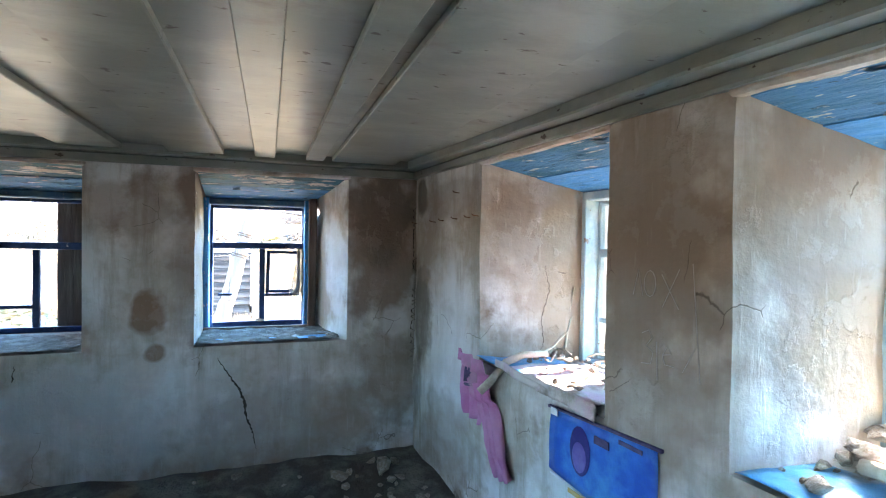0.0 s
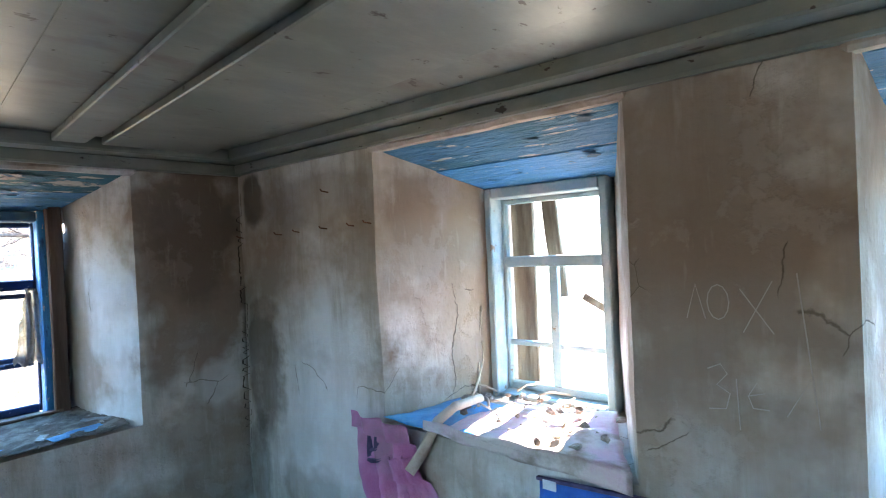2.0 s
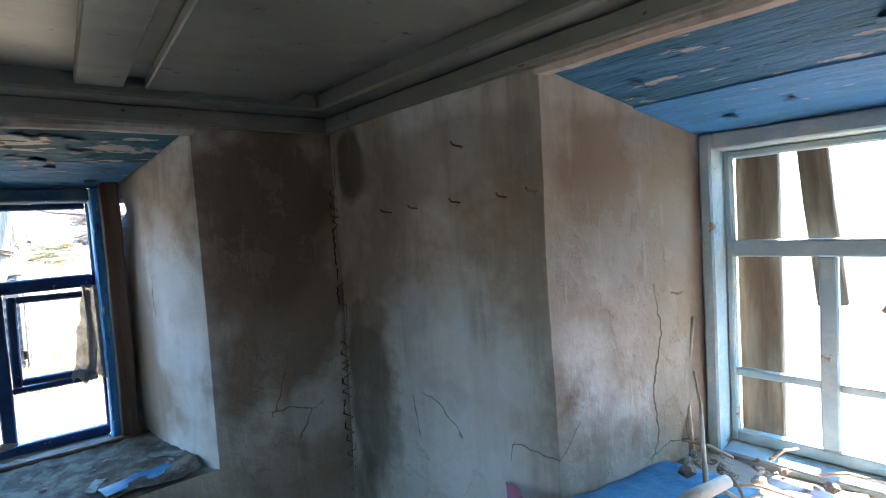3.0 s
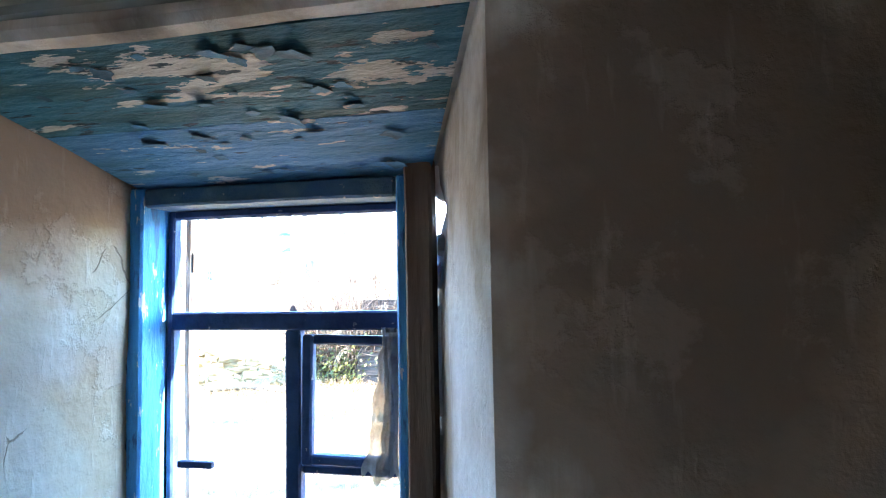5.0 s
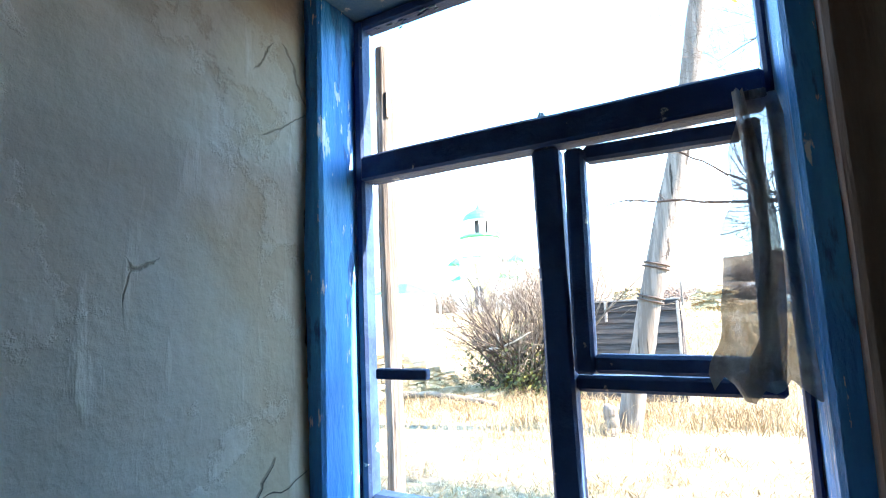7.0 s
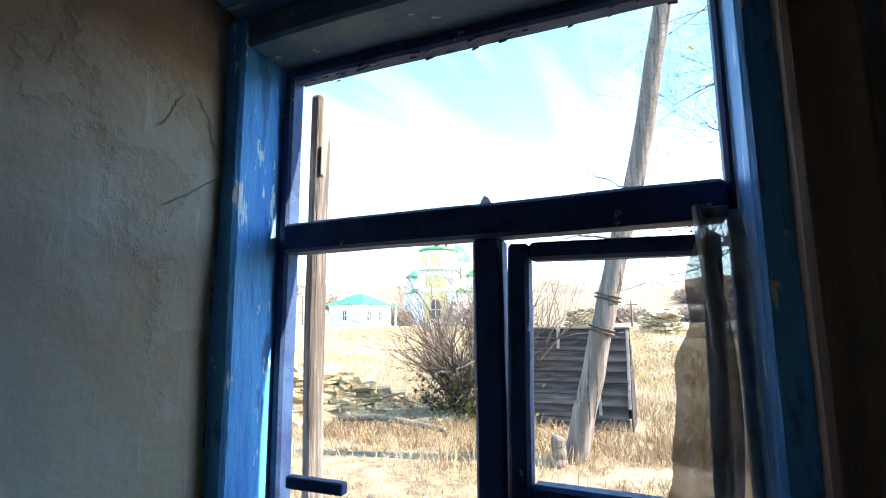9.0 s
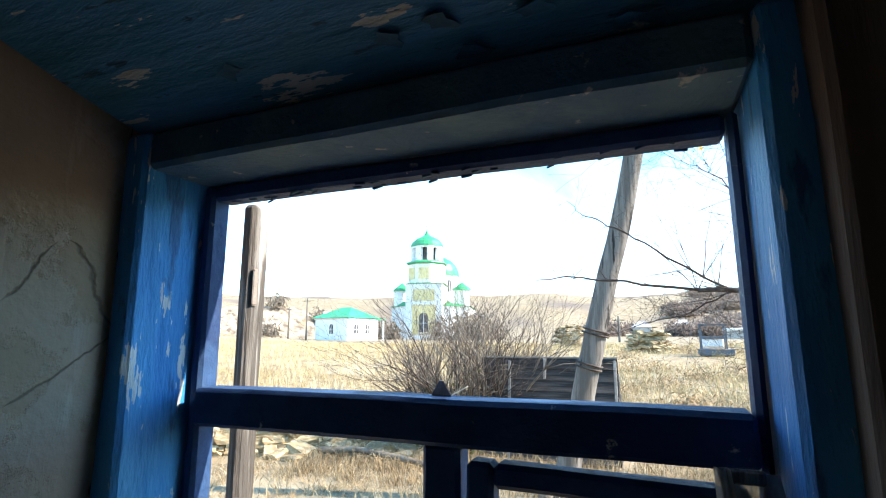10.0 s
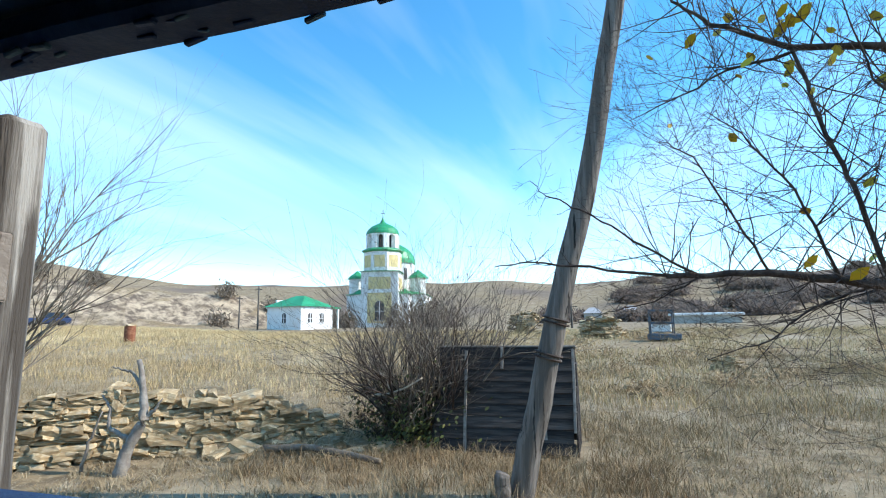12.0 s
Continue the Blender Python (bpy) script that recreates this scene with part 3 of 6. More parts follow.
def strip(length, y0, y1, z0, z1, step=0.25, wob=0.006, bevel=0.008):
    bm = bmesh.new()
    box(bm, 0, length, y0, y1, z0, z1, bevel)
    bmesh.ops.subdivide_edges(bm, edges=[e for e in bm.edges if e.calc_length() > length * 0.8], cuts=int(length / step), use_grid_fill=True)
    for v in bm.verts:
        v.co += noise.noise_vector(Vector((v.co.x * 1.5, y0 * 7, z0 * 9))) * wob
    return bm


CN = thing("cornice", None, None, "grey-painted boards along the wall top", "cornice", kind="structure", m=pose(-2.7, NORTH, 0))
part("fascia", strip(3.94, -0.03, 0.02, 2.13, 2.187), CEIL, CN)
part("cover_board", strip(3.94, -0.13, 0.02, 2.188, 2.252), CEIL, CN)
CE = thing("cornice", None, None, "grey-painted boards along the wall top", "cornice", kind="structure", m=EAST)
part("fascia", strip(5.6, -0.03, 0.02, 2.135, 2.187), CEIL, CE)
part("cover_board", strip(5.6, -0.11, 0.02, 2.188, 2.252), CEIL, CE)


def worn(a, bevel=0.005, wob=0.0025, cuts=6):
    """A hand-planed bar: bevelled, slightly bent along its length."""
    bm = boxed(*a, bevel=bevel)
    ext = [a[1] - a[0], a[3] - a[2], a[5] - a[4]]
    L = max(ext)
    bmesh.ops.subdivide_edges(bm, edges=[e for e in bm.edges if e.calc_length() > L * 0.6], cuts=cuts, use_grid_fill=True)
    s = random.uniform(0, 50)
    for v in bm.verts:
        v.co += noise.noise_vector(v.co * 3 + Vector((s, s, s))) * wob + noise.noise_vector(v.co * 14 + Vector((s, 0, 0))) * wob * 0.5
    return bm


# lintels: two painted boards under the head of each window bay
def lintel(m, fu0, fu1, bu0, bu1, fz, bz, depth, label, paints):
    top = thing("lintel", None, None, label, "lintel", kind="structure", m=m)
    n = 2
    for k in range(n):
        a, c = (k + 0.12 * (k == 0)) / n, (k + 1) / n - 0.006
        bm = bmesh.new()
        box(bm, 0, 1, 0, 1, 0, 0.03, 0.0)
        bmesh.ops.subdivide_edges(bm, edges=bm.edges[:], cuts=5, use_grid_fill=True)
        drop = random.uniform(0, 0.008)
        for v in bm.verts:
            w = a + (c - a) * v.co.y
            u0, u1 = fu0 + (bu0 - fu0) * w + 0.012, fu1 + (bu1 - fu1) * w - 0.012
            z = fz + (bz - fz) * w - 0.006 - drop
            v.co = Vector((u0 + (u1 - u0) * v.co.x, depth * w + 0.01, z + v.co.z + 0.0) )
            v.co.z += 0.006 * noise.noise(v.co * 5)
        part("board", bm, paints[k], top)
    # curled flakes of paint hang from the boards
    for k in range(44 if paints[0] == PEEL else 14):
        w, x = random.uniform(0.1, 0.97), random.uniform(0.03, 0.97)
        u0, u1 = fu0 + (bu0 - fu0) * w + 0.02, fu1 + (bu1 - fu1) * w - 0.02
        size, curl, turn = random.uniform(0.007, 0.022), random.uniform(0.08, 0.38), random.uniform(0, 6.28)
        bm = bmesh.new()
        bmesh.ops.create_grid(bm, x_segments=3, y_segments=3, size=1)
        for v in bm.verts:
            p = Vector((v.co.x * size * (1 + 0.5 * noise.noise(Vector((k, v.co.y * 2, 0)))), v.co.y * size * (1 + 0.5 * noise.noise(Vector((k, v.co.x * 2, 4)))), -0.002 - size * curl * ((v.co.y + 1) / 2) ** 2))
            v.co = Vector((p.x * math.cos(turn) - p.y * math.sin(turn) + u0 + (u1 - u0) * x, p.x * math.sin(turn) + p.y * math.cos(turn) + depth * w + 0.01, p.z + fz + (bz - fz) * w - 0.011))
        bmesh.ops.solidify(bm, geom=bm.faces[:], thickness=0.0008)
        part("paint_flake", bm, FLAKE, top)
    lip = worn((fu0 - 0.02, fu1 + 0.02, -0.006, 0.05, fz - 0.022, fz + 0.02), 0.012, 0.006, 10)
    part("plaster_lip", lip, PLASTER_E, top, "pale plaster lip along the front edge")
    return top


lintel(pose(0, NORTH, 0), -0.345, 0.65, -0.352, 0.475, 2.128, 1.992, 0.57, "lintel boards with flaking dark and bright blue paint", (PEEL, PEEL2))
lintel(pose(0, NORTH, 0), -1.96, -0.967, -1.85, -1.05, 2.128, 1.992, 0.57, "lintel boards with flaking dark and bright blue paint", (PEEL, PEEL2))
lintel(EAST, 0.985, 2.005, 1.13, 1.78, 2.138, 1.985, 0.64, "lintel boards painted blue, flaking to pale wood", (PEEL2, PEEL3))
lintel(EAST, 2.518, 3.5, 2.63, 3.33, 2.138, 1.99, 0.60, "lintel boards painted blue, flaking to pale wood", (PEEL2, PEEL3))


# windows --------------------------------------------------------------
def window(name, m, w, h, paint, sashpaint, label, mull, mid, jamb=0.05, bars=(), head=0.05, slim=0.0):
    """An old wooden window: x across, y outward, z up from its lower left corner."""
    top = thing(name, None, None, label, "window", kind="structure", m=m)
    J = jamb
    for nm, a in (("jamb", (0, J, 0, 0.14, 0, h)), ("jamb", (w - J + slim * 0.4, w, 0, 0.14, 0, h)), ("head", (J, w - J + slim * 0.4, 0.002, 0.138, h - head, h)), ("sill", (J, w - J, 0.002, 0.15, -0.01, J * 0.7))):
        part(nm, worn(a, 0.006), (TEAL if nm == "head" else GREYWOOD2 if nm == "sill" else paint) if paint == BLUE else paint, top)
    S, y0, y1, q = 0.022, 0.095, 0.13, 0.0015
    zb, zt = J * 0.7, h - head
    for nm, a in (("stile", (J + q, J + S, y0, y1, zb, zt)), ("stile", (w - J - S + slim, w - J + slim * 0.4 - q, y0, y1, zb, zt)),
                  ("rail", (J + S, w - J - S + slim, y0, y1, zt - 0.025, zt - q)), ("rail", (J + S, w - J - S + slim, y0, y1, zb + q, zb + 0.04)),
                  ("rail", (J + S, w - J - S + slim, y0 - 0.012, y1, mid - 0.025, mid + 0.025)), ("mullion", (mull - 0.022, mull + 0.022, y0, y1, zb + 0.04, mid - 0.025))):
        part(nm, worn(a), sashpaint, top)
    for x0, x1, z in bars:
        part("glazing_bar", worn((x0, x1, y0 + 0.004, y1 - 0.006, z - 0.012, z + 0.012), 0.003), sashpaint, top)
    return top


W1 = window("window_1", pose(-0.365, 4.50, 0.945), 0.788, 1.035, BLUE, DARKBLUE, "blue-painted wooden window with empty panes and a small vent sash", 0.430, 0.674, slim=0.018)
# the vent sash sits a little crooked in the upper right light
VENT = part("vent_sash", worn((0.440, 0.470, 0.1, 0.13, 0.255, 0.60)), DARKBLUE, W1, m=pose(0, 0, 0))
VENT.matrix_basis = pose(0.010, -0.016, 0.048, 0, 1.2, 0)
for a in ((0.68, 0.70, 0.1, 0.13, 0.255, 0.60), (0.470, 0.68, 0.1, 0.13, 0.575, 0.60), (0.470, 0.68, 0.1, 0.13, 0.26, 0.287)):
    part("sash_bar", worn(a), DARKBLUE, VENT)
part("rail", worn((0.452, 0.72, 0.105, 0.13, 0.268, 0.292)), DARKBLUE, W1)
part("latch", worn((0.110, 0.213, 0.066, 0.082, 0.283, 0.301), 0.002, 0.001), DARKBLUE, W1, "stubby wooden turn latch")
W2 = window("window_2", pose(-1.85, 4.50, 0.95), 0.80, 1.03, BLUE, DARKBLUE, "blue-painted wooden window half covered by a board outside", 0.42, 0.65, bars=((0.07, 0.40, 0.22),))
part("cover_board", worn((0.52, 0.76, 0.17, 0.195, -0.05, 1.05)), OLDWOOD, W2, "dark weathered board nailed over the outside")
W3 = window("window_3", EAST @ pose(1.140, 0.60, 0.975), 0.60, 1.005, PALE, PALE, "pale weathered wooden window with empty panes", 0.300, 0.650, jamb=0.036,
            bars=((0.058, 0.278, 0.255), (0.322, 0.542, 0.25)))
for a, tilt in (((0.05, 0.17, 0.17, 0.2, -0.1, 1.2), 0), ((0.225, 0.30, 0.17, 0.195, 0.47, 1.2), 5), ((0.40, 0.54, 0.17, 0.182, 0.43, 0.465), 0)):
    ob = part("cover_board", worn(a, 0.004, 0.004), OLDWOOD, W3, "splintered dark board nailed outside")
    c = Vector(((a[0] + a[1]) / 2, 0.18, (a[4] + a[5]) / 2))
    ob.matrix_basis = Matrix.Translation(c) @ pose(0, 0, 0, 0, -tilt if a[4] > 0.45 else (30 if a[4] > 0.3 else 0), 0) @ Matrix.Translation(-c)
W4 = window("window_4", EAST @ pose(2.63, 0.56, 0.975), 0.70, 1.01, PALE, PALE, "pale blue wooden window over a rubble-strewn sill", 0.30, 0.655, jamb=0.045,
            bars=((0.066, 0.278, 0.25), (0.322, 0.635, 0.25)))
GLASS = mat("window_glass", (0.9, 0.95, 0.95), 0.05)
GLASS.node_tree.nodes["Principled BSDF"].inputs["Transmission Weight"].default_value = 1.0
ob = part("pane", boxed(0.068, 0.278, 0.112, 0.115, 0.262, 0.63), GLASS, W4)
ob.visible_shadow = False
for x0, x1, z0, z1 in ((0.13, 0.19, 0.46, 0.60), (0.19, 0.25, 0.33, 0.39)):
    bm = boxed(x0, x1, 0.104, 0.107, z0, z1)
    bmesh.ops.subdivide_edges(bm, edges=bm.edges[:], cuts=3, use_grid_fill=True)
    for v in bm.verts:
        v.co += Vector((1, 0.1, 1)) * noise.noise(v.co * 25) * 0.022
    part("blue_scrap", bm, BLUE, W4, "torn blue scrap stuck to the pane")

thing("sill_beam", worn((-0.345, 0.45, 4.452, 4.497, 0.955, 1.0), 0.006, 0.004), BROWN, "dark rotten beam under the window frame", "beam", kind="structure")
# the post and loose clay beside window_1, and the outer casing boards
POST = thing("post", worn((0.412, 0.476, 4.46, 4.53, 0.96, 2.03), 0.006, 0.005), BROWN, "dark brown wooden post beside the window frame", "post", kind="structure")
for a in ((0.465, 0.505, 4.535, 4.63, 0.95, 1.12), (0.465, 0.505, 4.535, 4.63, 1.21, 1.36), (0.467, 0.505, 4.535, 4.63, 1.39, 1.66), (0.466, 0.510, 4.535, 4.63, 1.69, 1.757), (0.466, 0.515, 4.535, 4.63, 1.778, 1.832), (0.466, 0.525, 4.535, 4.63, 1.928, 2.05)):
    thing("clay_filling", worn(a, 0.012, 0.012), PLASTER, "crumbling clay filling beside the post", "filling", kind="structure")
CAS = thing("casing_board", worn((-0.328, -0.303, 4.69, 4.73, 0.95, 1.93), 0.006, 0.006), GREYWOOD, "grey weathered casing board with traces of blue paint", "board", "casing boards")
part("hinge", worn((-0.303, -0.300, 4.693, 4.705, 1.76, 1.82), 0.002, 0.001), GREYWOOD2, CAS, "flaking grey strap hinge")
thing("casing_board", worn((0.384, 0.419, 4.675, 4.715, 0.95, 1.99), 0.006, 0.006), GREYWOOD, "grey weathered casing board", "board", "casing boards")
bm = bmesh.new()
bmesh.ops.create_grid(bm, x_segments=6, y_segments=6, size=0.5)
for v in bm.verts:
    s, t = v.co.x + 0.5, v.co.y + 0.5
    v.co = Vector(((s - 0.2) * 0.024 * (1 - 0.75 * t) + 0.006 * t, 0.004 * math.sin(s * 3.1), 0.017 * t * (1 - 0.15 * s)))
bmesh.ops.solidify(bm, geom=bm.faces[:], thickness=0.0016)
thing("glass_shard", bm, FILM, "dusty triangular glass shard standing on the rail", "shard", m=pose(0.052, 4.612, 1.6445), smooth=True)

# paint and old putty hang in crumbs from the head of window_1
crumbs = random.Random(8)
for k in range(34):
    x = -0.27 + 0.62 * crumbs.random()
    s = crumbs.uniform(0.0007, 0.002)
    bm = boxed(-s * 4, s * 4, -s * 1.2, s * 1.2, -s, s, s * 0.5)
    for v in bm.verts:
        v.co += noise.noise_vector(v.co * 60 + Vector((k * 3, 0, 0))) * s * 0.6
    ob = part("paint_crumb", bm, DARKBLUE if k % 3 else TEAL, W1)
    ob.matrix_basis = pose(x + 0.365, crumbs.uniform(0.097, 0.128), 0.9605, 0, crumbs.uniform(-14, 14), 0)

# hanging plastic film on the vent sash
bm = bmesh.new()
bmesh.ops.create_grid(bm, x_segments=14, y_segments=34, size=1)
for v in bm.verts:
    s, t = (v.co.x + 1) / 2, (v.co.y + 1) / 2
    wide = 0.034 + 0.105 * (1 - t) ** 0.9 * (0.8 + 0.3 * noise.noise(Vector((t * 7, 0, 3))))
    x = 0.358 - wide * 0.72 + wide * 1.25 * s
    fold = 0.012 * math.sin(s * 15 + t * 5) * (1.1 - t) + 0.006 * noise.noise(Vector((s * 7, t * 12, 1)))
    v.co = Vector((x + 0.006 * noise.noise(Vector((s * 4, t * 8, 5))), 4.562 + fold - 0.012 * (1 - t), 1.60 - (1 - t) * 0.37 + 0.03 * (1 - t) * noise.noise(Vector((s * 6, 0, 0)))))
FOIL = thing("plastic_film", None, None, "torn dusty plastic film hanging from the vent sash", "film")
part("sheet", bm, FILM, FOIL, smooth=True)
bm = bmesh.new()
bmesh.ops.create_grid(bm, x_segments=5, y_segments=26, size=1)
for v in bm.verts:
    s, t = (v.co.x + 1) / 2, (v.co.y + 1) / 2
    wide = 0.012 + 0.022 * (1 - t) * (1 + 0.6 * noise.noise(Vector((t * 9, 2, 3))))
    v.co = Vector((0.348 + 0.012 * math.sin(t * 4) - wide * s, 4.545 + 0.008 * math.sin(s * 9 + t * 6) - 0.01 * (1 - t), 1.605 - (1 - t) * 0.36 + 0.02 * (1 - t) * noise.noise(Vector((s * 5, 1, 0)))))
part("torn_strip", bm, FILM, FOIL, smooth=True)
part("tack_strip", worn((0.33, 0.365, 4.552, 4.558, 1.592, 1.604), 0.002, 0.001), GREYWOOD, FOIL, "thin wooden lath tacked over the film")


def smooth_step(a, b2, x):
    x = min(1, max(0, (x - a) / (b2 - a)))
    return x * x * (3 - 2 * x)


# sills ----------------------------------------------------------------
def lump(r, seed, flat=0.7, sub=2):
    bm = bmesh.new()
    bmesh.ops.create_icosphere(bm, subdivisions=sub, radius=r)
    o = Vector((seed * 3.1, seed * 1.7, seed))
    for v in bm.verts:
        n = v.co.normalized()
        v.co *= 1 + 0.6 * noise.noise(n * 1.4 + o) + 0.35 * noise.noise(n * 4 + o)
        v.co.z *= flat
    return bm


LUMPS = [mesh_of(lump(1.0, k + 1, 0.6, 1), "clay_lump", RUBBLE) for k in range(7)]


def rubble(where, count, lo, hi, label, group):
    for k in range(count):
        m = where(random.random(), random.random())
        r = lo + (hi - lo) * random.random() ** 2
        ob = new("clay_lump", random.choice(LUMPS))
        ob.matrix_world = m @ pose(0, 0, r * 0.35, random.uniform(-20, 20), random.uniform(-20, 20), random.uniform(0, 360)) @ Matrix.Diagonal((r, r * random.uniform(0.6, 1), r * random.uniform(0.6, 1), 1))
        tagged(ob, label, "rubble", group)


rubble(lambda a, c: EAST @ pose(2.72 + 0.62 * a, 0.24 + 0.33 * c ** 0.6, 1.01), 70, 0.012, 0.06, "broken lump of grey-brown clay plaster on the sill", "rubble on the sill")
rubble(lambda a, c: EAST @ pose(2.66 + 0.66 * a, 0.30 + 0.25 * c, 1.03 + 0.07 * c), 75, 0.025, 0.075, "broken lump of grey-brown clay plaster on the sill", "rubble on the sill")
rubble(lambda a, c: EAST @ pose(2.56 + 0.2 * a, 0.10 + 0.46 * c, 1.02), 22, 0.01, 0.04, "broken lump of grey-brown clay plaster on the sill", "rubble on the sill")
rubble(lambda a, c: EAST @ pose(1.12 + 0.62 * a, 0.36 + 0.2 * c, 1.01), 40, 0.008, 0.035, "broken lump of pale clay plaster on the sill", "rubble on the window sill")
rubble(lambda a, c: pose(-0.3 + 0.9 * a, 4.0 + 0.45 * c, 0.967), 40, 0.006, 0.022, "small crumb of clay plaster on the sill", "crumbs on the window sill")
rubble(lambda a, c: pose(-1.9 + 2.9 * a, 3.3 + 0.55 * c, 0.13), 24, 0.015, 0.06, "clay lump fallen on the dirt floor", "rubble on the floor")
rubble(lambda a, c: pose(0.55 + 0.6 * a, 3.0 + 0.8 * c, 0.15), 22, 0.02, 0.08, "clay lump fallen on the dirt floor", "rubble on the floor")
ob = new("clay_lump", LUMPS[2])
ob.matrix_world = pose(0.05, 4.60, 1.028) @ Matrix.Diagonal((0.036, 0.026, 0.028, 1))
tagged(ob, "rounded clay lump lying on the window rail", "rubble", "crumbs on the window sill")


def sheet(name, corners, material, label, category, nu=16, nv=16, wave=0.008, drape=None, parent=None):
    """A thin soft sheet between four corners (lower left, lower right, upper right, upper left)."""
    bm = bmesh.new()
    a, b2, c, d = [Vector(p) for p in corners]
    g = [[None] * (nv + 1) for _ in range(nu + 1)]
    s0 = random.uniform(0, 30)
    for i in range(nu + 1):
        for j in range(nv + 1):
            u, v = i / nu, j / nv
            p = (a * (1 - u) + b2 * u) * (1 - v) + (d * (1 - u) + c * u) * v
            p = p + noise.noise_vector(p * 6 + Vector((s0, 0, 0))) * wave + noise.noise_vector(p * 19 + Vector((0, s0, 0))) * wave * 0.4
            g[i][j] = bm.verts.new(drape(p, u, v) if drape else p)
    for i in range(nu):
        for j in range(nv):
            bm.faces.new((g[i][j], g[i + 1][j], g[i + 1][j + 1], g[i][j + 1]))
    bmesh.ops.recalc_face_normals(bm, faces=bm.faces)
    ret = bmesh.ops.solidify(bm, geom=bm.faces[:], thickness=0.0016)
    return bm


def on_east(p, u, v):
    return EAST @ p


# oilcloths lying on the east sills, their front edges hanging over
thing("oilcloth", sheet("o", ((1.0, -0.012, 1.035), (1.45, -0.012, 1.035), (1.5, 0.40, 1.018), (1.09, 0.40, 1.018)), CYAN, "", "", wave=0.012, drape=on_east), CYAN,
      "bright blue oilcloth crumpled on the window sill", "oilcloth", smooth=True)
thing("oilcloth", sheet("o", ((1.3, -0.02, 1.046), (1.995, -0.02, 1.044), (1.78, 0.50, 1.022), (1.36, 0.50, 1.022)), WHITECLOTH, "", "", wave=0.022, drape=on_east), WHITECLOTH,
      "dusty pale sheet spread on the window sill", "sheet", smooth=True)
thing("oilcloth", sheet("o", ((2.535, 0.012, 1.018), (3.485, 0.012, 1.018), (3.4, 0.34, 1.018), (2.60, 0.34, 1.018)), CYAN, "", "", nu=24, wave=0.010, drape=on_east), CYAN,
      "bright blue oilcloth lying under rubble on the sill", "oilcloth", smooth=True)


def hang(p, u, v):
    """Pink cloth: bunched over the sill edge, one long tail hanging down the wall."""
    p = p.copy()
    p.y -= 0.03 + 0.03 * math.sin(u * 15 + v * 4) * (1 - 0.4 * v) + (0.03 if v > 0.8 else 0)
    return EAST @ p


PINKTHING = thing("pink_cloth", sheet("c", ((0.92, 0, 0.70), (1.12, 0, 0.68), (1.2, -0.005, 1.05), (0.86, -0.005, 1.05)), PINK, "", "", nu=26, nv=22, wave=0.016, drape=hang), PINK,
                  "pink cloth with dark lettering draped over the sill edge", "cloth", smooth=True)
part("tail", sheet("c", ((1.28, 0, 0.47), (1.40, 0, 0.49), (1.2, -0.004, 0.93), (1.05, -0.004, 0.90)), PINK, "", "", nu=14, nv=22, wave=0.012, drape=hang), PINK, PINKTHING, smooth=True)
part("hem", sheet("c", ((1.22, -0.02, 1.025), (2.0, -0.03, 0.985), (2.0, -0.02, 1.05), (1.22, -0.015, 1.062)), PINK, "", "", nu=30, nv=5, wave=0.01, drape=on_east), WHITECLOTH, PINKTHING, smooth=True)
for z0, z1, x0, x1 in ((0.86, 0.875, 0.95, 1.01), (0.88, 0.98, 0.955, 0.968), (0.92, 0.98, 0.995, 1.006), (0.905, 0.918, 0.965, 0.998)):
    part("lettering_bar", sheet("c", ((x0, -0.012, z0), (x1, -0.012, z0 + 0.01), (x1, -0.012, z1 + 0.01), (x0, -0.012, z1)), INK, "", "", nu=2, nv=2, wave=0.0, drape=hang), INK, PINKTHING)

# the printed sheet under the sill, its picture drawn as plain shapes
ADV = thing("printed_sheet", sheet("p", ((1.695, -0.016, 0.69), (2.295, -0.016, 0.63), (2.285, -0.013, 0.985), (1.695, -0.013, 0.955)), PRINT, "", "", nu=12, nv=8, wave=0.006, drape=on_east), PRINT,
            "glossy blue printed sheet pinned to the wall under the sill", "poster", smooth=True)
bm = bmesh.new()
bmesh.ops.create_uvsphere(bm, u_segments=20, v_segments=10, radius=1)
for v in bm.verts:
    v.co = EAST @ Vector((1.905 + v.co.x * 0.062, -0.024 + v.co.y * 0.003, 0.84 + v.co.z * 0.10))
part("printed_shape", bm, PRINTDARK, ADV, "dark violet rounded picture", smooth=True)
bm = bmesh.new()
bmesh.ops.create_uvsphere(bm, u_segments=20, v_segments=10, radius=1)
for v in bm.verts:
    v.co = EAST @ Vector((1.905 + v.co.x * 0.042, -0.027 + v.co.y * 0.002, 0.815 + v.co.z * 0.062))
part("printed_shape", bm, VIOLET, ADV, "violet rounded picture", smooth=True)
for x0, x1, z0, z1, mm in ((1.655, 1.70, 0.90, 0.93, WHITEPRINT), (1.93, 2.01, 0.87, 0.90, INK), (2.06, 2.17, 0.915, 0.93, INK), (1.66, 1.74, 0.64, 0.65, WHITEPRINT), (1.78, 1.88, 0.612, 0.63, OCHRE), (1.92, 2.02, 0.60, 0.612, WHITEPRINT)):
    part("print_bar", boxed(x0 + 0.06, x1 + 0.06, -0.028, -0.024, z0 + 0.035, z1 + 0.035, m=EAST), mm, ADV)
part("top_edge", strip(0.62, -0.024, -0.01, -0.006, 0.006, wob=0.003, bevel=0.002), INK, ADV, m=EAST @ pose(1.69, 0, 0.962, 0, -2.8, 0))


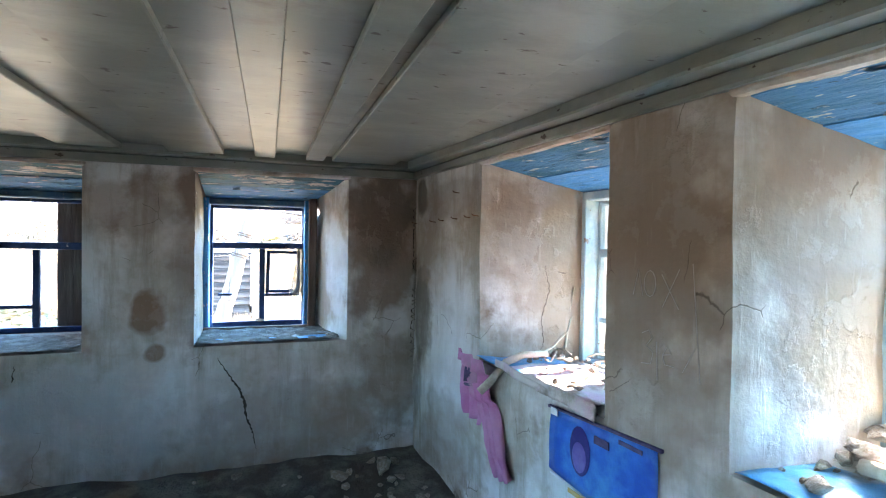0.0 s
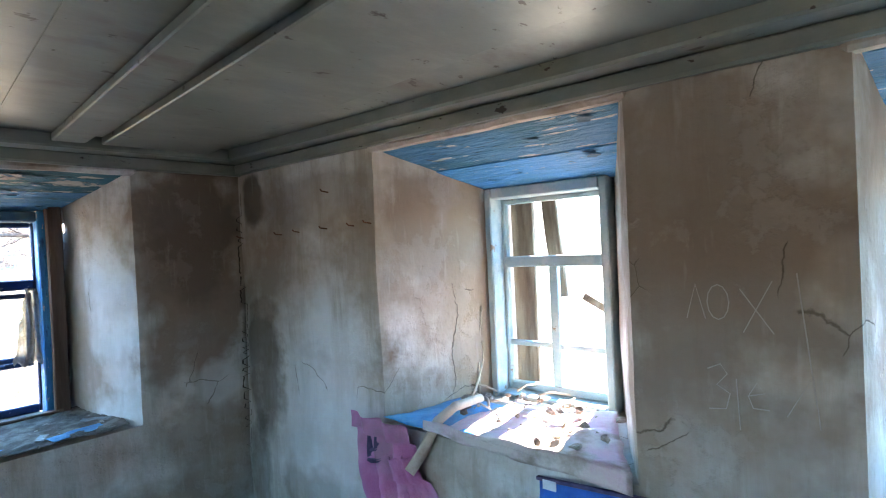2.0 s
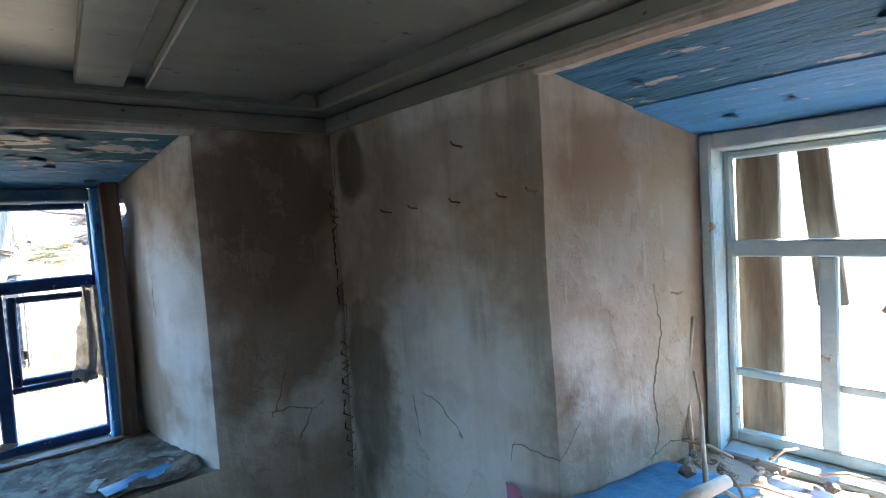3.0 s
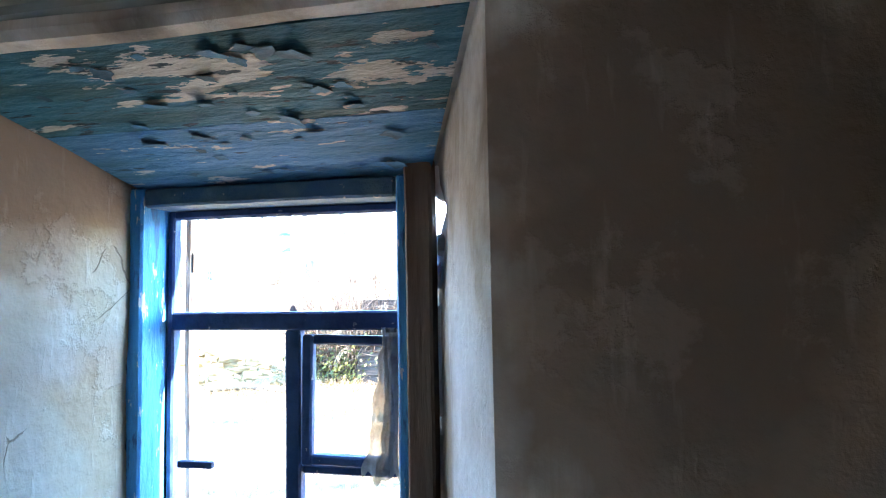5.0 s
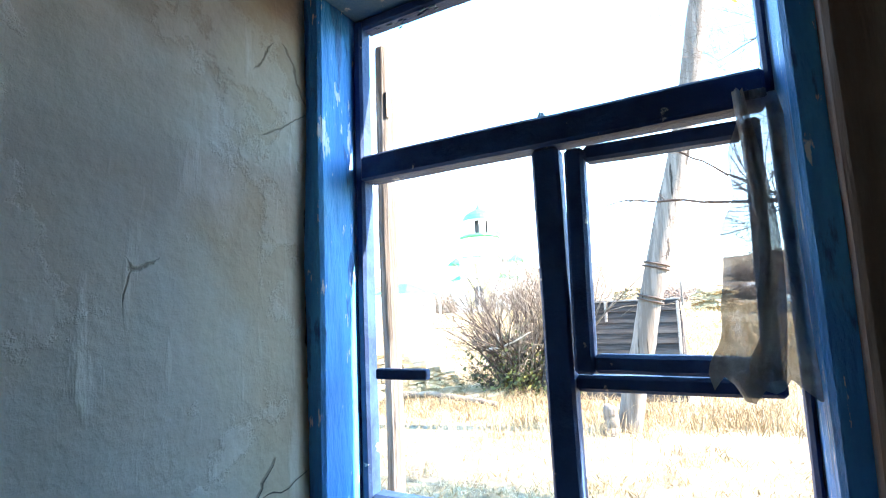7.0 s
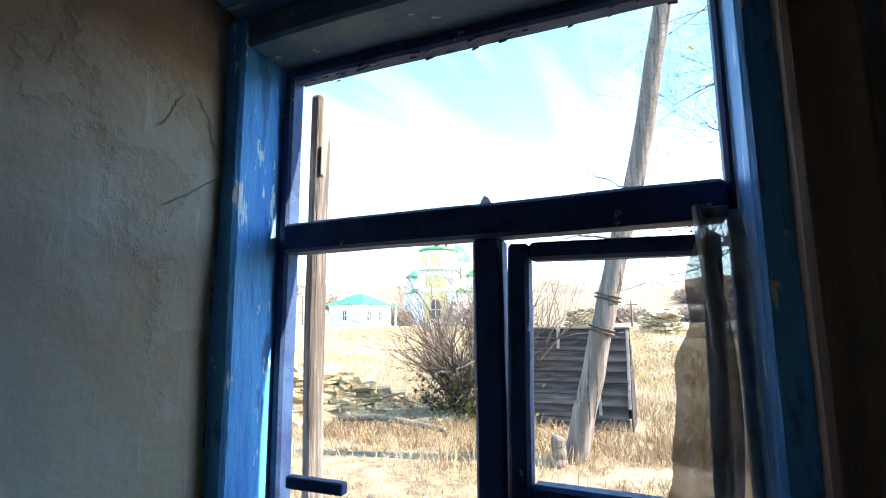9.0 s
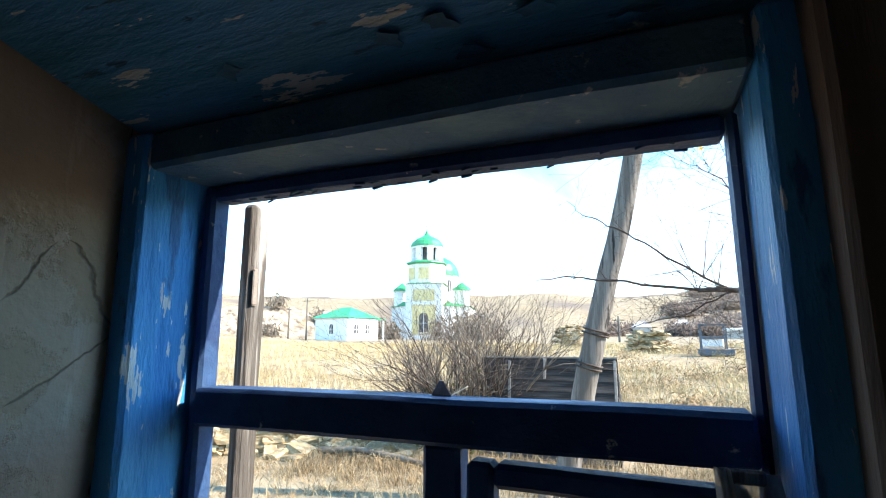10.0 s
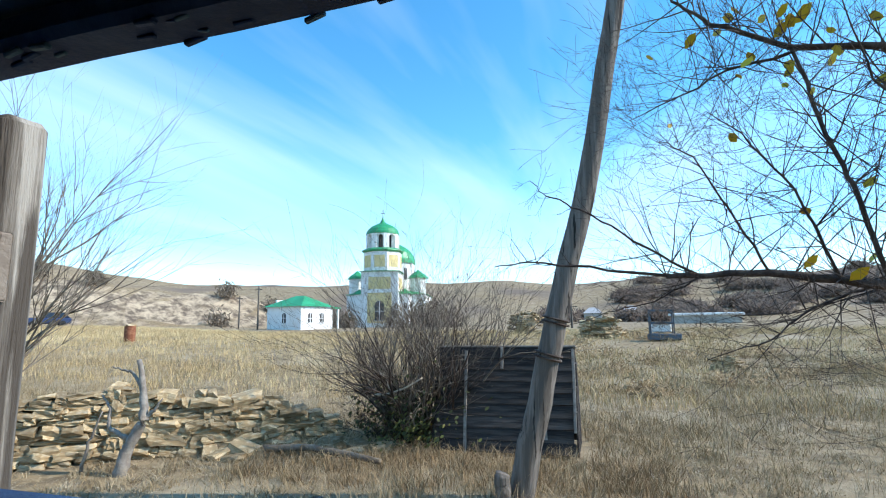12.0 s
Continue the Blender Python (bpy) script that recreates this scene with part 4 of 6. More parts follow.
# twigs and sticks -----------------------------------------------------
def tube(verts, faces, pts, radii, sides=5):
    """Adds a tapered tube along pts to the lists."""
    base = len(verts)
    n = len(pts)
    for i, p in enumerate(pts):
        d = (Vector(pts[min(i + 1, n - 1)]) - Vector(pts[max(i - 1, 0)])).normalized()
        s = d.cross(Vector((0.31, 0.2, 0.93)))
        s = s.normalized() if s.length > 1e-4 else Vector((1, 0, 0))
        t = d.cross(s)
        for k in range(sides):
            a = 2 * math.pi * k / sides
            verts.append(tuple(Vector(p) + (s * math.cos(a) + t * math.sin(a)) * radii[i]))
    for i in range(n - 1):
        for k in range(sides):
            k2 = (k + 1) % sides
            faces.append((base + i * sides + k, base + i * sides + k2, base + (i + 1) * sides + k2, base + (i + 1) * sides + k))
    faces.append(tuple(base + k for k in range(sides))[::-1])
    faces.append(tuple(base + (n - 1) * sides + k for k in range(sides)))


def tube_mesh(name, tubes, material, sides=5):
    verts, faces = [], []
    for pts, radii in tubes:
        tube(verts, faces, pts, radii, sides)
    me = bpy.data.meshes.new(name)
    me.from_pydata(verts, [], faces)
    me.materials.append(material)
    for p in me.polygons:
        p.use_smooth = True
    return me


def sticks(name, tubes, material, label, category, group="", sides=6):
    ob = new(name, tube_mesh(name, tubes, material, sides))
    return tagged(ob, label, category, group)


e = lambda u, d, z: tuple(EAST @ Vector((u, d, z)))
sticks("stick", [([e(1.22, -0.11, 0.90), e(1.24, -0.05, 0.96), e(1.25, 0.03, 1.05), e(1.27, 0.12, 1.085), e(1.31, 0.25, 1.09)], [0.021, 0.022, 0.02, 0.019, 0.016])], BARKPALE,
       "peeled pale stick jutting over the sill edge", "stick", sides=8)
sticks("stick", [([e(1.28, 0.2, 1.07), e(1.22, 0.35, 1.10), e(1.16, 0.5, 1.17), e(1.12, 0.56, 1.25)], [0.007, 0.006, 0.005, 0.003])], BARKPALE, "thin dry twig leaning in the window corner", "stick")
sticks("stick", [([e(1.13, 0.5, 1.01), e(1.10, 0.55, 1.2), e(1.12, 0.57, 1.42)], [0.009, 0.008, 0.006])], BARKPALE, "thin dry lath leaning in the window corner", "stick")
sticks("stick", [([e(2.72, 0.3, 1.06), e(2.95, 0.28, 1.075), e(3.3, 0.25, 1.07)], [0.022, 0.026, 0.02])], BARKPALE, "thick peeled stick lying on the sill", "stick", sides=8)

for u, z in ((0.03, 1.805), (0.355, 1.807), (0.50, 1.812), (0.69, 1.818), (0.868, 1.82), (0.965, 1.826), (0.71, 1.978)):
    sticks("nail", [([e(u, 0.01, z), e(u, -0.03, z + 0.004), e(u + 0.002, -0.04, z + 0.012)], [0.0028, 0.0026, 0.003])], RUST, "rusty nail driven into the wall", "nail", "nails in a row")


# a layer of crumbled clay on the north sills
for x0, x1 in ((-0.34, 0.60), (-2.0, -1.02)):
    bm = bmesh.new()
    bmesh.ops.create_grid(bm, x_segments=40, y_segments=22, size=1)
    for v in bm.verts:
        v.co = Vector(((x0 + x1) / 2 + v.co.x * (x1 - x0) / 2, 4.235 + v.co.y * 0.255, 0))
        v.co.z = 0.976 + 0.012 * noise.noise(v.co * 9) + 0.01 * noise.noise(v.co * 23) + 0.012 * smooth_step(4.3, 4.48, v.co.y)
    thing("sill_dirt", bm, SILLDIRT, "crumbled clay and dust lying along the sill", "dirt", kind="structure", smooth=True)
rubble(lambda a, c: EAST @ pose(1.15 + 0.7 * a, 0.02 + 0.45 * c, 1.05), 40, 0.006, 0.03, "broken lump of pale clay plaster on the sill", "rubble on the window sill")
for k in range(9):
    u, d, a = random.uniform(1.2, 1.8), random.uniform(0.15, 0.5), random.uniform(0, 6.28)
    sticks("stick", [([e(u, d, 1.06), e(u + 0.06 * math.cos(a), d + 0.05 * math.sin(a), 1.075), e(u + 0.14 * math.cos(a), d + 0.1 * math.sin(a), 1.07)], [0.005, 0.005, 0.003])], BARKPALE, "short dry twig among rubble on the sill", "stick", "twigs on the sill")

# blue paint chips and papers on the north sill
for k, (x, y, s, rot) in enumerate(((0.42, 4.05, 0.11, 20), (0.30, 4.1, 0.05, 70), (0.15, 4.06, 0.03, 10), (-0.05, 4.02, 0.035, 50), (-0.2, 4.08, 0.03, 120), (0.52, 4.2, 0.06, -30))):
    bm = boxed(-s, s, -s * 0.3, s * 0.3, 0, 0.003)
    bmesh.ops.subdivide_edges(bm, edges=bm.edges[:], cuts=3, use_grid_fill=True)
    for v in bm.verts:
        v.co += noise.noise_vector(v.co * 20 + Vector((k, 0, 0))) * 0.006
    thing("paint_flake", bm, CYAN if k % 2 == 0 else GREYPAINT, "curled flake of old paint lying on the sill", "flake", "flakes on the sill", m=pose(x, y, 0.978, 4, 3, rot))


# cracks: thin dark gaps in the plaster, with chipped lips; they follow the wall's surface
SKIN = {}
for key in ("wall_north", "wall_east"):
    ob = bpy.data.objects[key]
    ob.data.set_sharp_from_angle(angle=radians(38))
    mw = ob.matrix_world.copy()
    SKIN[key] = BVHTree.FromPolygons([mw @ v.co for v in ob.data.vertices], [tuple(p.vertices) for p in ob.data.polygons])


def on_wall(p):
    best = min((SKIN[k].find_nearest(p) for k in SKIN), key=lambda h: h[3])
    n = best[1]
    if (Vector((0.1, 2.5, 1.4)) - best[0]).dot(n) < 0:
        n = -n
    return best[0], n


def crack(pts, w, to_world, label, lips=True):
    P = [to_world @ Vector(p) for p in pts]
    fine = []
    for a, c in zip(P, P[1:]):
        n = max(3, int((c - a).length / 0.012))
        fine += [a.lerp(c, k / n) + Vector((random.uniform(-1, 1), random.uniform(-1, 1), random.uniform(-1, 1))) * 0.0045 for k in range(n)]
    fine.append(P[-1])
    bm, lip = bmesh.new(), bmesh.new()
    rows, lrows = [], []
    for i, p in enumerate(fine):
        q, n = on_wall(p)
        along = (fine[min(i + 1, len(fine) - 1)] - fine[max(i - 1, 0)]).normalized()
        side = along.cross(n).normalized()
        ww = w * (0.12 + 0.88 * math.sin(math.pi * (i + 0.3) / len(fine))) * random.uniform(0.4, 1.4)
        rows.append([bm.verts.new(q + n * 0.0015 + side * s * ww) for s in (-1, 1)])
        far = ww + random.uniform(0.001, 0.004)
        lrows.append([lip.verts.new(q + n * h + side * s) for s, h in ((ww, -0.004), (ww, random.uniform(0.001, 0.002)), (far, -0.001))])
    for a, c in zip(rows, rows[1:]):
        bm.faces.new((a[0], a[1], c[1], c[0]))
    for a, c in zip(lrows, lrows[1:]):
        lip.faces.new((a[0], a[1], c[1], c[0]))
        lip.faces.new((a[1], a[2], c[2], c[1]))
    east = SKIN["wall_east"].find_nearest(P[0])[3] < SKIN["wall_north"].find_nearest(P[0])[3]
    at = EAST if east else pose(0, NORTH, 0)
    for b2 in (bm, lip):
        bmesh.ops.transform(b2, matrix=at.inverted(), verts=b2.verts)
    top = thing("crack", None, None, label, "crack", kind="structure", m=at)
    part("gap", bm, CRACKMAT, top)
    if lips:
        part("chipped_lip", lip, PLASTER_E if east else PLASTER_N, top)


def pit(p, r, label):
    """A round nail hole knocked into the plaster."""
    q, n = on_wall(Vector(p))
    side = n.cross(Vector((0, 0, 1))).normalized()
    up = side.cross(n)
    bm, rim = bmesh.new(), bmesh.new()
    ring = [(math.cos(k * 0.5236) * random.uniform(0.8, 1.2), math.sin(k * 0.5236) * random.uniform(0.8, 1.2)) for k in range(12)]
    bm.faces.new([bm.verts.new(q + n * 0.0015 + (side * a + up * c) * r) for a, c in ring])
    loops = [[rim.verts.new(q + n * h + (side * a + up * c) * r * s) for a, c in ring] for s, h in ((1.0, 0.0), (1.15, 0.004), (1.7, -0.001))]
    for lo, hi in zip(loops, loops[1:]):
        for k in range(12):
            rim.faces.new((lo[k], lo[k - 1], hi[k - 1], hi[k]))
    top = thing("plaster_hole", None, None, label, "hole", kind="structure")
    part("gap", bm, CRACKMAT, top)
    part("rim", rim, PLASTER, top)


NW = pose(0, NORTH, 0)
crack([(-0.20, -0.012, 0.88), (-0.15, -0.012, 0.80), (-0.06, -0.012, 0.66), (-0.03, -0.012, 0.58), (-0.02, -0.012, 0.47), (0.02, -0.012, 0.38), (0.05, -0.012, 0.25)], 0.008, NW, "jagged crack in the clay plaster")
crack([(-1.3, -0.012, 0.90), (-1.31, -0.012, 0.80)], 0.004, NW, "short crack in the clay plaster")
crack([(1.137, -0.015, 2.14), (1.130, -0.015, 1.8), (1.137, -0.015, 1.4), (1.127, -0.015, 1.0), (1.13, -0.012, 0.6)], 0.0045, NW, "long crack down the corner of the room", False)
LB = EAST @ pose(1.002, 0, 0, 0, 0, 79)
crack([(0.40, 0.022, 1.55), (0.43, 0.022, 1.40), (0.38, 0.022, 1.25), (0.40, 0.022, 1.1), (0.36, 0.02, 1.02)], 0.0022, LB, "crack in the plastered window reveal")

RL = pose(-0.345, 3.95, 0, 0, 0, 90)
crack([(0.553, 0.0, 2.0), (0.555, 0.0, 1.7), (0.553, 0.0, 1.4), (0.555, 0.0, 1.0)], 0.0035, RL, "dark seam between plaster and window frame")
crack([(0.0, -0.014, 1.92), (0.02, -0.014, 1.80), (0.01, -0.014, 1.66)], 0.002, RL, "flaked edge of the plastered reveal")


def ridge(pts, r, label):
    """A raised seam in the plaster of the west reveal, through (y, z) places."""
    P = [Vector((-0.35, y, z)) for y, z in pts]
    fine = [a.lerp(c, k / 6) + noise.noise_vector(a * 40 + Vector((k, 0, 0))) * 0.0025 for a, c in zip(P, P[1:]) for k in range(6)] + [P[-1]]
    bm = bmesh.new()
    rows = []
    for i, p in enumerate(fine):
        q, n = on_wall(p)
        along_it = (fine[min(i + 1, len(fine) - 1)] - fine[max(i - 1, 0)]).normalized()
        side = along_it.cross(n).normalized()
        w = r * random.uniform(0.7, 1.3)
        rows.append([bm.verts.new(q + n * h + side * s) for s, h in ((-2.2 * w, -0.001), (-0.7 * w, 0.5 * w), (0.2 * w, 1.1 * w), (0.8 * w, 0.5 * w), (1.5 * w, -0.001))])
    for a, c in zip(rows, rows[1:]):
        for k in range(4):
            bm.faces.new((a[k], a[k + 1], c[k + 1], c[k]))
    at = pose(0, NORTH, 0)
    bmesh.ops.transform(bm, matrix=at.inverted(), verts=bm.verts)
    bmesh.ops.recalc_face_normals(bm, faces=bm.faces)
    thing("plaster_ridge", bm, PLASTER_N, label, "ridge", kind="structure", m=at, smooth=True)


for line in ([(3.978, 1.391), (3.967, 1.333), (3.968, 1.306), (3.975, 1.25), (3.99, 1.24)], [(3.968, 1.306), (3.979, 1.284), (3.99, 1.24)],
             [(4.011, 1.389), (4.013, 1.353), (4.0, 1.295), (3.992, 1.238), (3.993, 1.202), (3.999, 1.186)], [(4.0, 1.295), (3.985, 1.305)]):
    ridge(line, 0.001, "raised crooked seam in the plastered reveal")
HERE = pose(0, 0, 0)
crack([(0.50, 4.27, 1.66), (0.505, 4.29, 1.625), (0.50, 4.30, 1.57), (0.505, 4.30, 1.50), (0.50, 4.29, 1.42)], 0.0012, HERE, "crack in the plastered reveal beside the post", False)
crack([(-0.35, 3.996, 1.209), (-0.35, 4.026, 1.192), (-0.35, 4.043, 1.187), (-0.35, 4.053, 1.156), (-0.35, 4.065, 1.117)], 0.0014, HERE, "cracked edge of loose plaster on the reveal")
crack([(-0.35, 4.43, 1.12), (-0.35, 4.407, 1.103), (-0.35, 4.394, 1.069), (-0.35, 4.345, 1.035)], 0.002, HERE, "crack in broken plaster at the foot of the reveal")
crack([(-0.35, 4.5, 1.09), (-0.35, 4.45, 1.07), (-0.35, 4.394, 1.069)], 0.0014, HERE, "crack in broken plaster at the foot of the reveal")
pit((-0.345, 4.015, 1.342), 0.006, "small pit chipped into the plaster")
pit((-0.345, 4.003, 1.163), 0.009, "round pit chipped into the plaster")
pit((-0.345, 4.0, 1.295), 0.0035, "small pit chipped into the plaster")
pit((-0.345, 3.995, 1.935), 0.006, "small round hole knocked into the plaster")
pit((-0.345, 4.0, 1.883), 0.008, "round nail hole in the stained plaster")
pit((-0.345, 4.02, 1.97), 0.005, "small chipped hole in the plaster")
crack([(0.3, -0.016, 1.02), (0.45, -0.016, 1.06), (0.6, -0.016, 1.03)], 0.0013, LB, "crack along the foot of the reveal")

# scratched marks on the pier between the east windows
def scratch(strokes):
    verts, faces = [], []
    for s in strokes:
        tube(verts, faces, [tuple(EAST @ Vector((u + 0.10, -0.012 + 0.004, z))) for u, z in s], [0.0017] * len(s), 4)
    me = bpy.data.meshes.new("scratched_marks")
    me.from_pydata(verts, [], faces)
    me.materials.append(SCRATCH)
    tagged(new("scratched_marks", me), "pale letters scratched into the plaster", "marks", kind="structure")


scratch([[(2.055, 1.50), (2.078, 1.59), (2.10, 1.50)], [(2.13 + 0.025 * math.cos(a), 1.545 + 0.045 * math.sin(a)) for a in [k * 0.5236 for k in range(13)]],
         [(2.18, 1.58), (2.25, 1.47)], [(2.25, 1.60), (2.185, 1.47)], [(2.30, 1.62), (2.33, 1.3)],
         [(2.10, 1.37), (2.13, 1.385), (2.145, 1.36), (2.12, 1.33), (2.15, 1.31), (2.14, 1.27), (2.10, 1.265)],
         [(2.19, 1.31), (2.225, 1.32), (2.21, 1.345), (2.19, 1.31), (2.2, 1.28), (2.235, 1.28)], [(2.27, 1.27), (2.325, 1.375), (2.335, 1.25)], [(2.165, 1.35), (2.17, 1.22)]])
# outside --------------------------------------------------------------
EYE = Vector((0.2, 4.4))


def smooth(a, b2, x):
    x = min(1, max(0, (x - a) / (b2 - a)))
    return x * x * (3 - 2 * x)


RIDGE = ((-180, 3.5), (-90, 5.2), (-64, 5.8), (-57, 5.4), (-50, 4.4), (-45, 3.7), (-38, 3.8), (-29, 4.0), (-10, 4.25), (-4, 3.9), (2, 3.9), (11, 4.1), (24, 4.1), (40, 3.4), (90, 3.0), (180, 3.5))


def skyline(az):
    for (a, x), (c, y) in zip(RIDGE, RIDGE[1:]):
        if a <= az <= c:
            return x + (y - x) * (az - a) / (c - a)
    return 3.5


def land(x, y):
    """Height of the ground: flat by the house, a broad field, a cliff to the north-west and hills all round."""
    dx, dy = x - EYE.x, y - EYE.y
    r = math.hypot(dx, dy)
    az = math.degrees(math.atan2(dx, dy))
    z = -0.03 + 0.88 * smooth(9, 34, r) + 0.9 * smooth(-30, -54, az) * smooth(22, 70, r)
    p = Vector((x, y, 0))
    z += 0.05 * noise.noise(p * 0.5) * smooth(6, 9, r) + 0.1 * noise.noise(p * 0.12) * smooth(14, 40, r)
    el = skyline(az) + 0.25 * noise.noise(Vector((az * 0.15, 3, 0)))
    left = smooth(-30, -40, az) if az > -100 else 1.0
    # cliff
    top = 118 * math.tan(radians(el * 0.93)) + 1.0
    c = smooth(96, 112, r + 7 * noise.noise(p * 0.045) + 2.5 * noise.noise(p * 0.2)) * top * 0.82 + smooth(112, 150, r) * top * 0.16
    far = smooth(170, 420, r) * (420 * math.tan(radians(el)) + 1.2) + 3.0 * noise.noise(p * 0.012) * smooth(150, 300, r) + 1.2 * noise.noise(p * 0.05) * smooth(120, 250, r)
    far *= 1 - 0.15 * smooth(450, 700, r)
    return z + max(left * c, far)


# rings round the viewer's window, close near by and wide far off
rads = [0.0]
r = 1.2
while r < 2600:
    rads.append(r)
    r *= 1.045 if r < 160 else 1.06
SEG = 300
verts, faces = [(EYE.x, EYE.y, -0.03)], []
for r in rads[1:]:
    for k in range(SEG):
        a = 2 * math.pi * k / SEG
        x, y = EYE.x + r * math.sin(a), EYE.y + r * math.cos(a)
        verts.append((x, y, land(x, y)))
for k in range(SEG):
    faces.append((0, 1 + (k + 1) % SEG, 1 + k))
for i in range(len(rads) - 2):
    for k in range(SEG):
        a, c = 1 + i * SEG, 1 + (i + 1) * SEG
        k2 = (k + 1) % SEG
        faces.append((a + k, a + k2, c + k2, c + k))
me = bpy.data.meshes.new("ground")
me.from_pydata(verts, [], faces)
me.materials.append(LAND)
for p in me.polygons:
    p.use_smooth = True
tagged(new("ground", me), "dry autumn grassland rising to a bare cliff and brown hills", "ground", kind="structure")


# grass: many thin bent blades in tufts
def grass(name, label, spots, material, blades, height, width, spread, lean=0.6):
    n = len(spots) * blades
    rs = np.random.RandomState(len(spots) + blades)
    base = np.repeat(np.array(spots), blades, axis=0)
    scale = np.repeat(rs.uniform(0.55, 1.25, len(spots)), blades)
    ang, rad = rs.uniform(0, 2 * np.pi, n), spread * np.sqrt(rs.uniform(0, 1, n))
    root = base + np.stack([np.cos(ang) * rad, np.sin(ang) * rad, np.full(n, -0.02)], 1)
    h = height * scale * rs.uniform(0.5, 1.2, n)
    la, lm = rs.uniform(0, 2 * np.pi, n), h * lean * rs.uniform(0.1, 1.0, n)
    mid = root + np.stack([np.cos(la) * lm * 0.35, np.sin(la) * lm * 0.35, h * 0.6], 1)
    tip = root + np.stack([np.cos(la) * lm, np.sin(la) * lm, h * rs.uniform(0.75, 1.0, n)], 1)
    sa = rs.uniform(0, np.pi, n)
    side = np.stack([np.cos(sa), np.sin(sa), np.zeros(n)], 1) * (width * rs.uniform(0.5, 1.2, n))[:, None]
    vs = np.stack([root - side, root + side, mid - side * 0.7, mid + side * 0.7, tip], 1).reshape(-1, 3)
    k = np.arange(n)[:, None] * 5
    quads = (k + np.array([[0, 1, 3, 2]])).tolist()
    tris = (k + np.array([[2, 3, 4]])).tolist()
    me = bpy.data.meshes.new(name)
    me.from_pydata(vs.tolist(), [], quads + tris)
    me.materials.append(material)
    return tagged(new(name, me), label, "grass", kind="stuff")


def scatter(n, x0, x1, y0, y1, keep=None, seed=1):
    rs = np.random.RandomState(seed)
    out = []
    while len(out) < n:
        x, y = rs.uniform(x0, x1), rs.uniform(y0, y1)
        if keep is None or keep(x, y, rs):
            out.append((x, y, land(x, y)))
    return out


def clump(x, y, rs, f=0.45, cut=0.0):
    return noise.noise(Vector((x * f, y * f, 2.0))) > cut - rs.uniform(0, 0.35)


def not_well(x, y):
    return not (-2.45 < x < 0.0 and 11.2 < y < 12.8)


grass("dry_grass", "short trampled straw-coloured grass", scatter(9500, -15, 6.5, 4.95, 14, lambda x, y, rs: not_well(x, y) and clump(x, y, rs, 0.9, -0.1), 1), STRAW, 11, 0.13, 0.0046, 0.12, 2.2)
grass("straw_litter", "matted straw and broken stems lying on the ground", scatter(12000, -8, 6.5, 4.95, 15, lambda x, y, rs: not_well(x, y) and x < 0.55 * y + 1 and x > -0.9 * y, 5), LITTER, 13, 0.035, 0.0055, 0.22, 6.0)
grass("dry_grass", "tall dry straw-coloured grass", scatter(4200, -30, 5, 8.5, 20, lambda x, y, rs: not_well(x, y) and (clump(x, y, rs, 0.5, 0.12) if x > -4 else y > (10.5 if x < -6 else 12.3) + 0.6 * min(0, x + 6) * (x > -9.5) - 2.1 * (x <= -9.5)), 2), STRAW, 15, 0.36, 0.003, 0.17, 0.9)
grass("dry_grass", "field of tall dry grass", scatter(11000, -52, 18, 15, 46, lambda x, y, rs: x < 0.55 * y and x > -1.55 * y and (x < -2 or clump(x, y, rs, 0.3, 0.0)), 3), FIELD, 11, 0.30, 0.009, 0.45, 0.9)
grass("dry_grass", "uneven clumps of straw-coloured grass in the yard", scatter(2400, -1.5, 12, 11.5, 25, lambda x, y, rs: not_well(x, y) and clump(x, y, rs, 0.55, 0.18), 6), STRAW, 13, 0.24, 0.006, 0.2, 1.2)
grass("straw_litter", "matted straw lying in the yard", scatter(9500, -3, 13, 13, 26, lambda x, y, rs: x < 0.55 * y + 1, 7), LITTER, 10, 0.04, 0.009, 0.35, 6.0)
grass("dry_grass", "brown weeds at the foot of the boards and bush", scatter(330, -4.2, 0.9, 9.6, 11.25, lambda x, y, rs: y > 9.9 or x < -1.5, 4), BROWNWEED, 16, 0.25, 0.0045, 0.16, 1.3)


# branching plants
def grow(tubes, p, d, length, r, depth, rng, bend=0.25, up=0.15, kids=3, spread=0.7, tips=None):
    pts, rad = [tuple(p)], [r]
    n = 5
    q, dd = Vector(p), Vector(d).normalized()
    nodes = []
    for i in range(n):
        dd = (dd + Vector((rng.uniform(-1, 1), rng.uniform(-1, 1), rng.uniform(-1, 1) + up)) * bend).normalized()
        q = q + dd * length / n
        pts.append(tuple(q))
        rad.append(max(r * (1 - 0.75 * (i + 1) / n), 0.0012))
        nodes.append((q.copy(), dd.copy(), rad[-1]))
    tubes.append((pts, rad))
    if tips is not None:
        tips.append(q.copy())
    if depth:
        for _ in range(kids):
            i = rng.randrange(1, n)
            c, cd, cr = nodes[i]
            side = Vector((rng.uniform(-1, 1), rng.uniform(-1, 1), rng.uniform(-0.6, 1))).normalized()
            grow(tubes, c, cd + side * spread, length * rng.uniform(0.45, 0.7), max(cr * 0.7, 0.0013), depth - 1, rng, bend, up, kids, spread, tips)


def along(pts, r0, r1):
    """A bent limb through given points, refined, with its radii."""
    P = [Vector(p) for p in pts]
    fine = []
    for a, c in zip(P, P[1:]):
        for k in range(5):
            fine.append(a.lerp(c, k / 5) + noise.noise_vector(a * 3 + Vector((k, 0, 0))) * 0.025)
    fine.append(P[-1])
    n = len(fine)
    return [tuple(p) for p in fine], [r0 + (r1 - r0) * i / (n - 1) for i in range(n)]


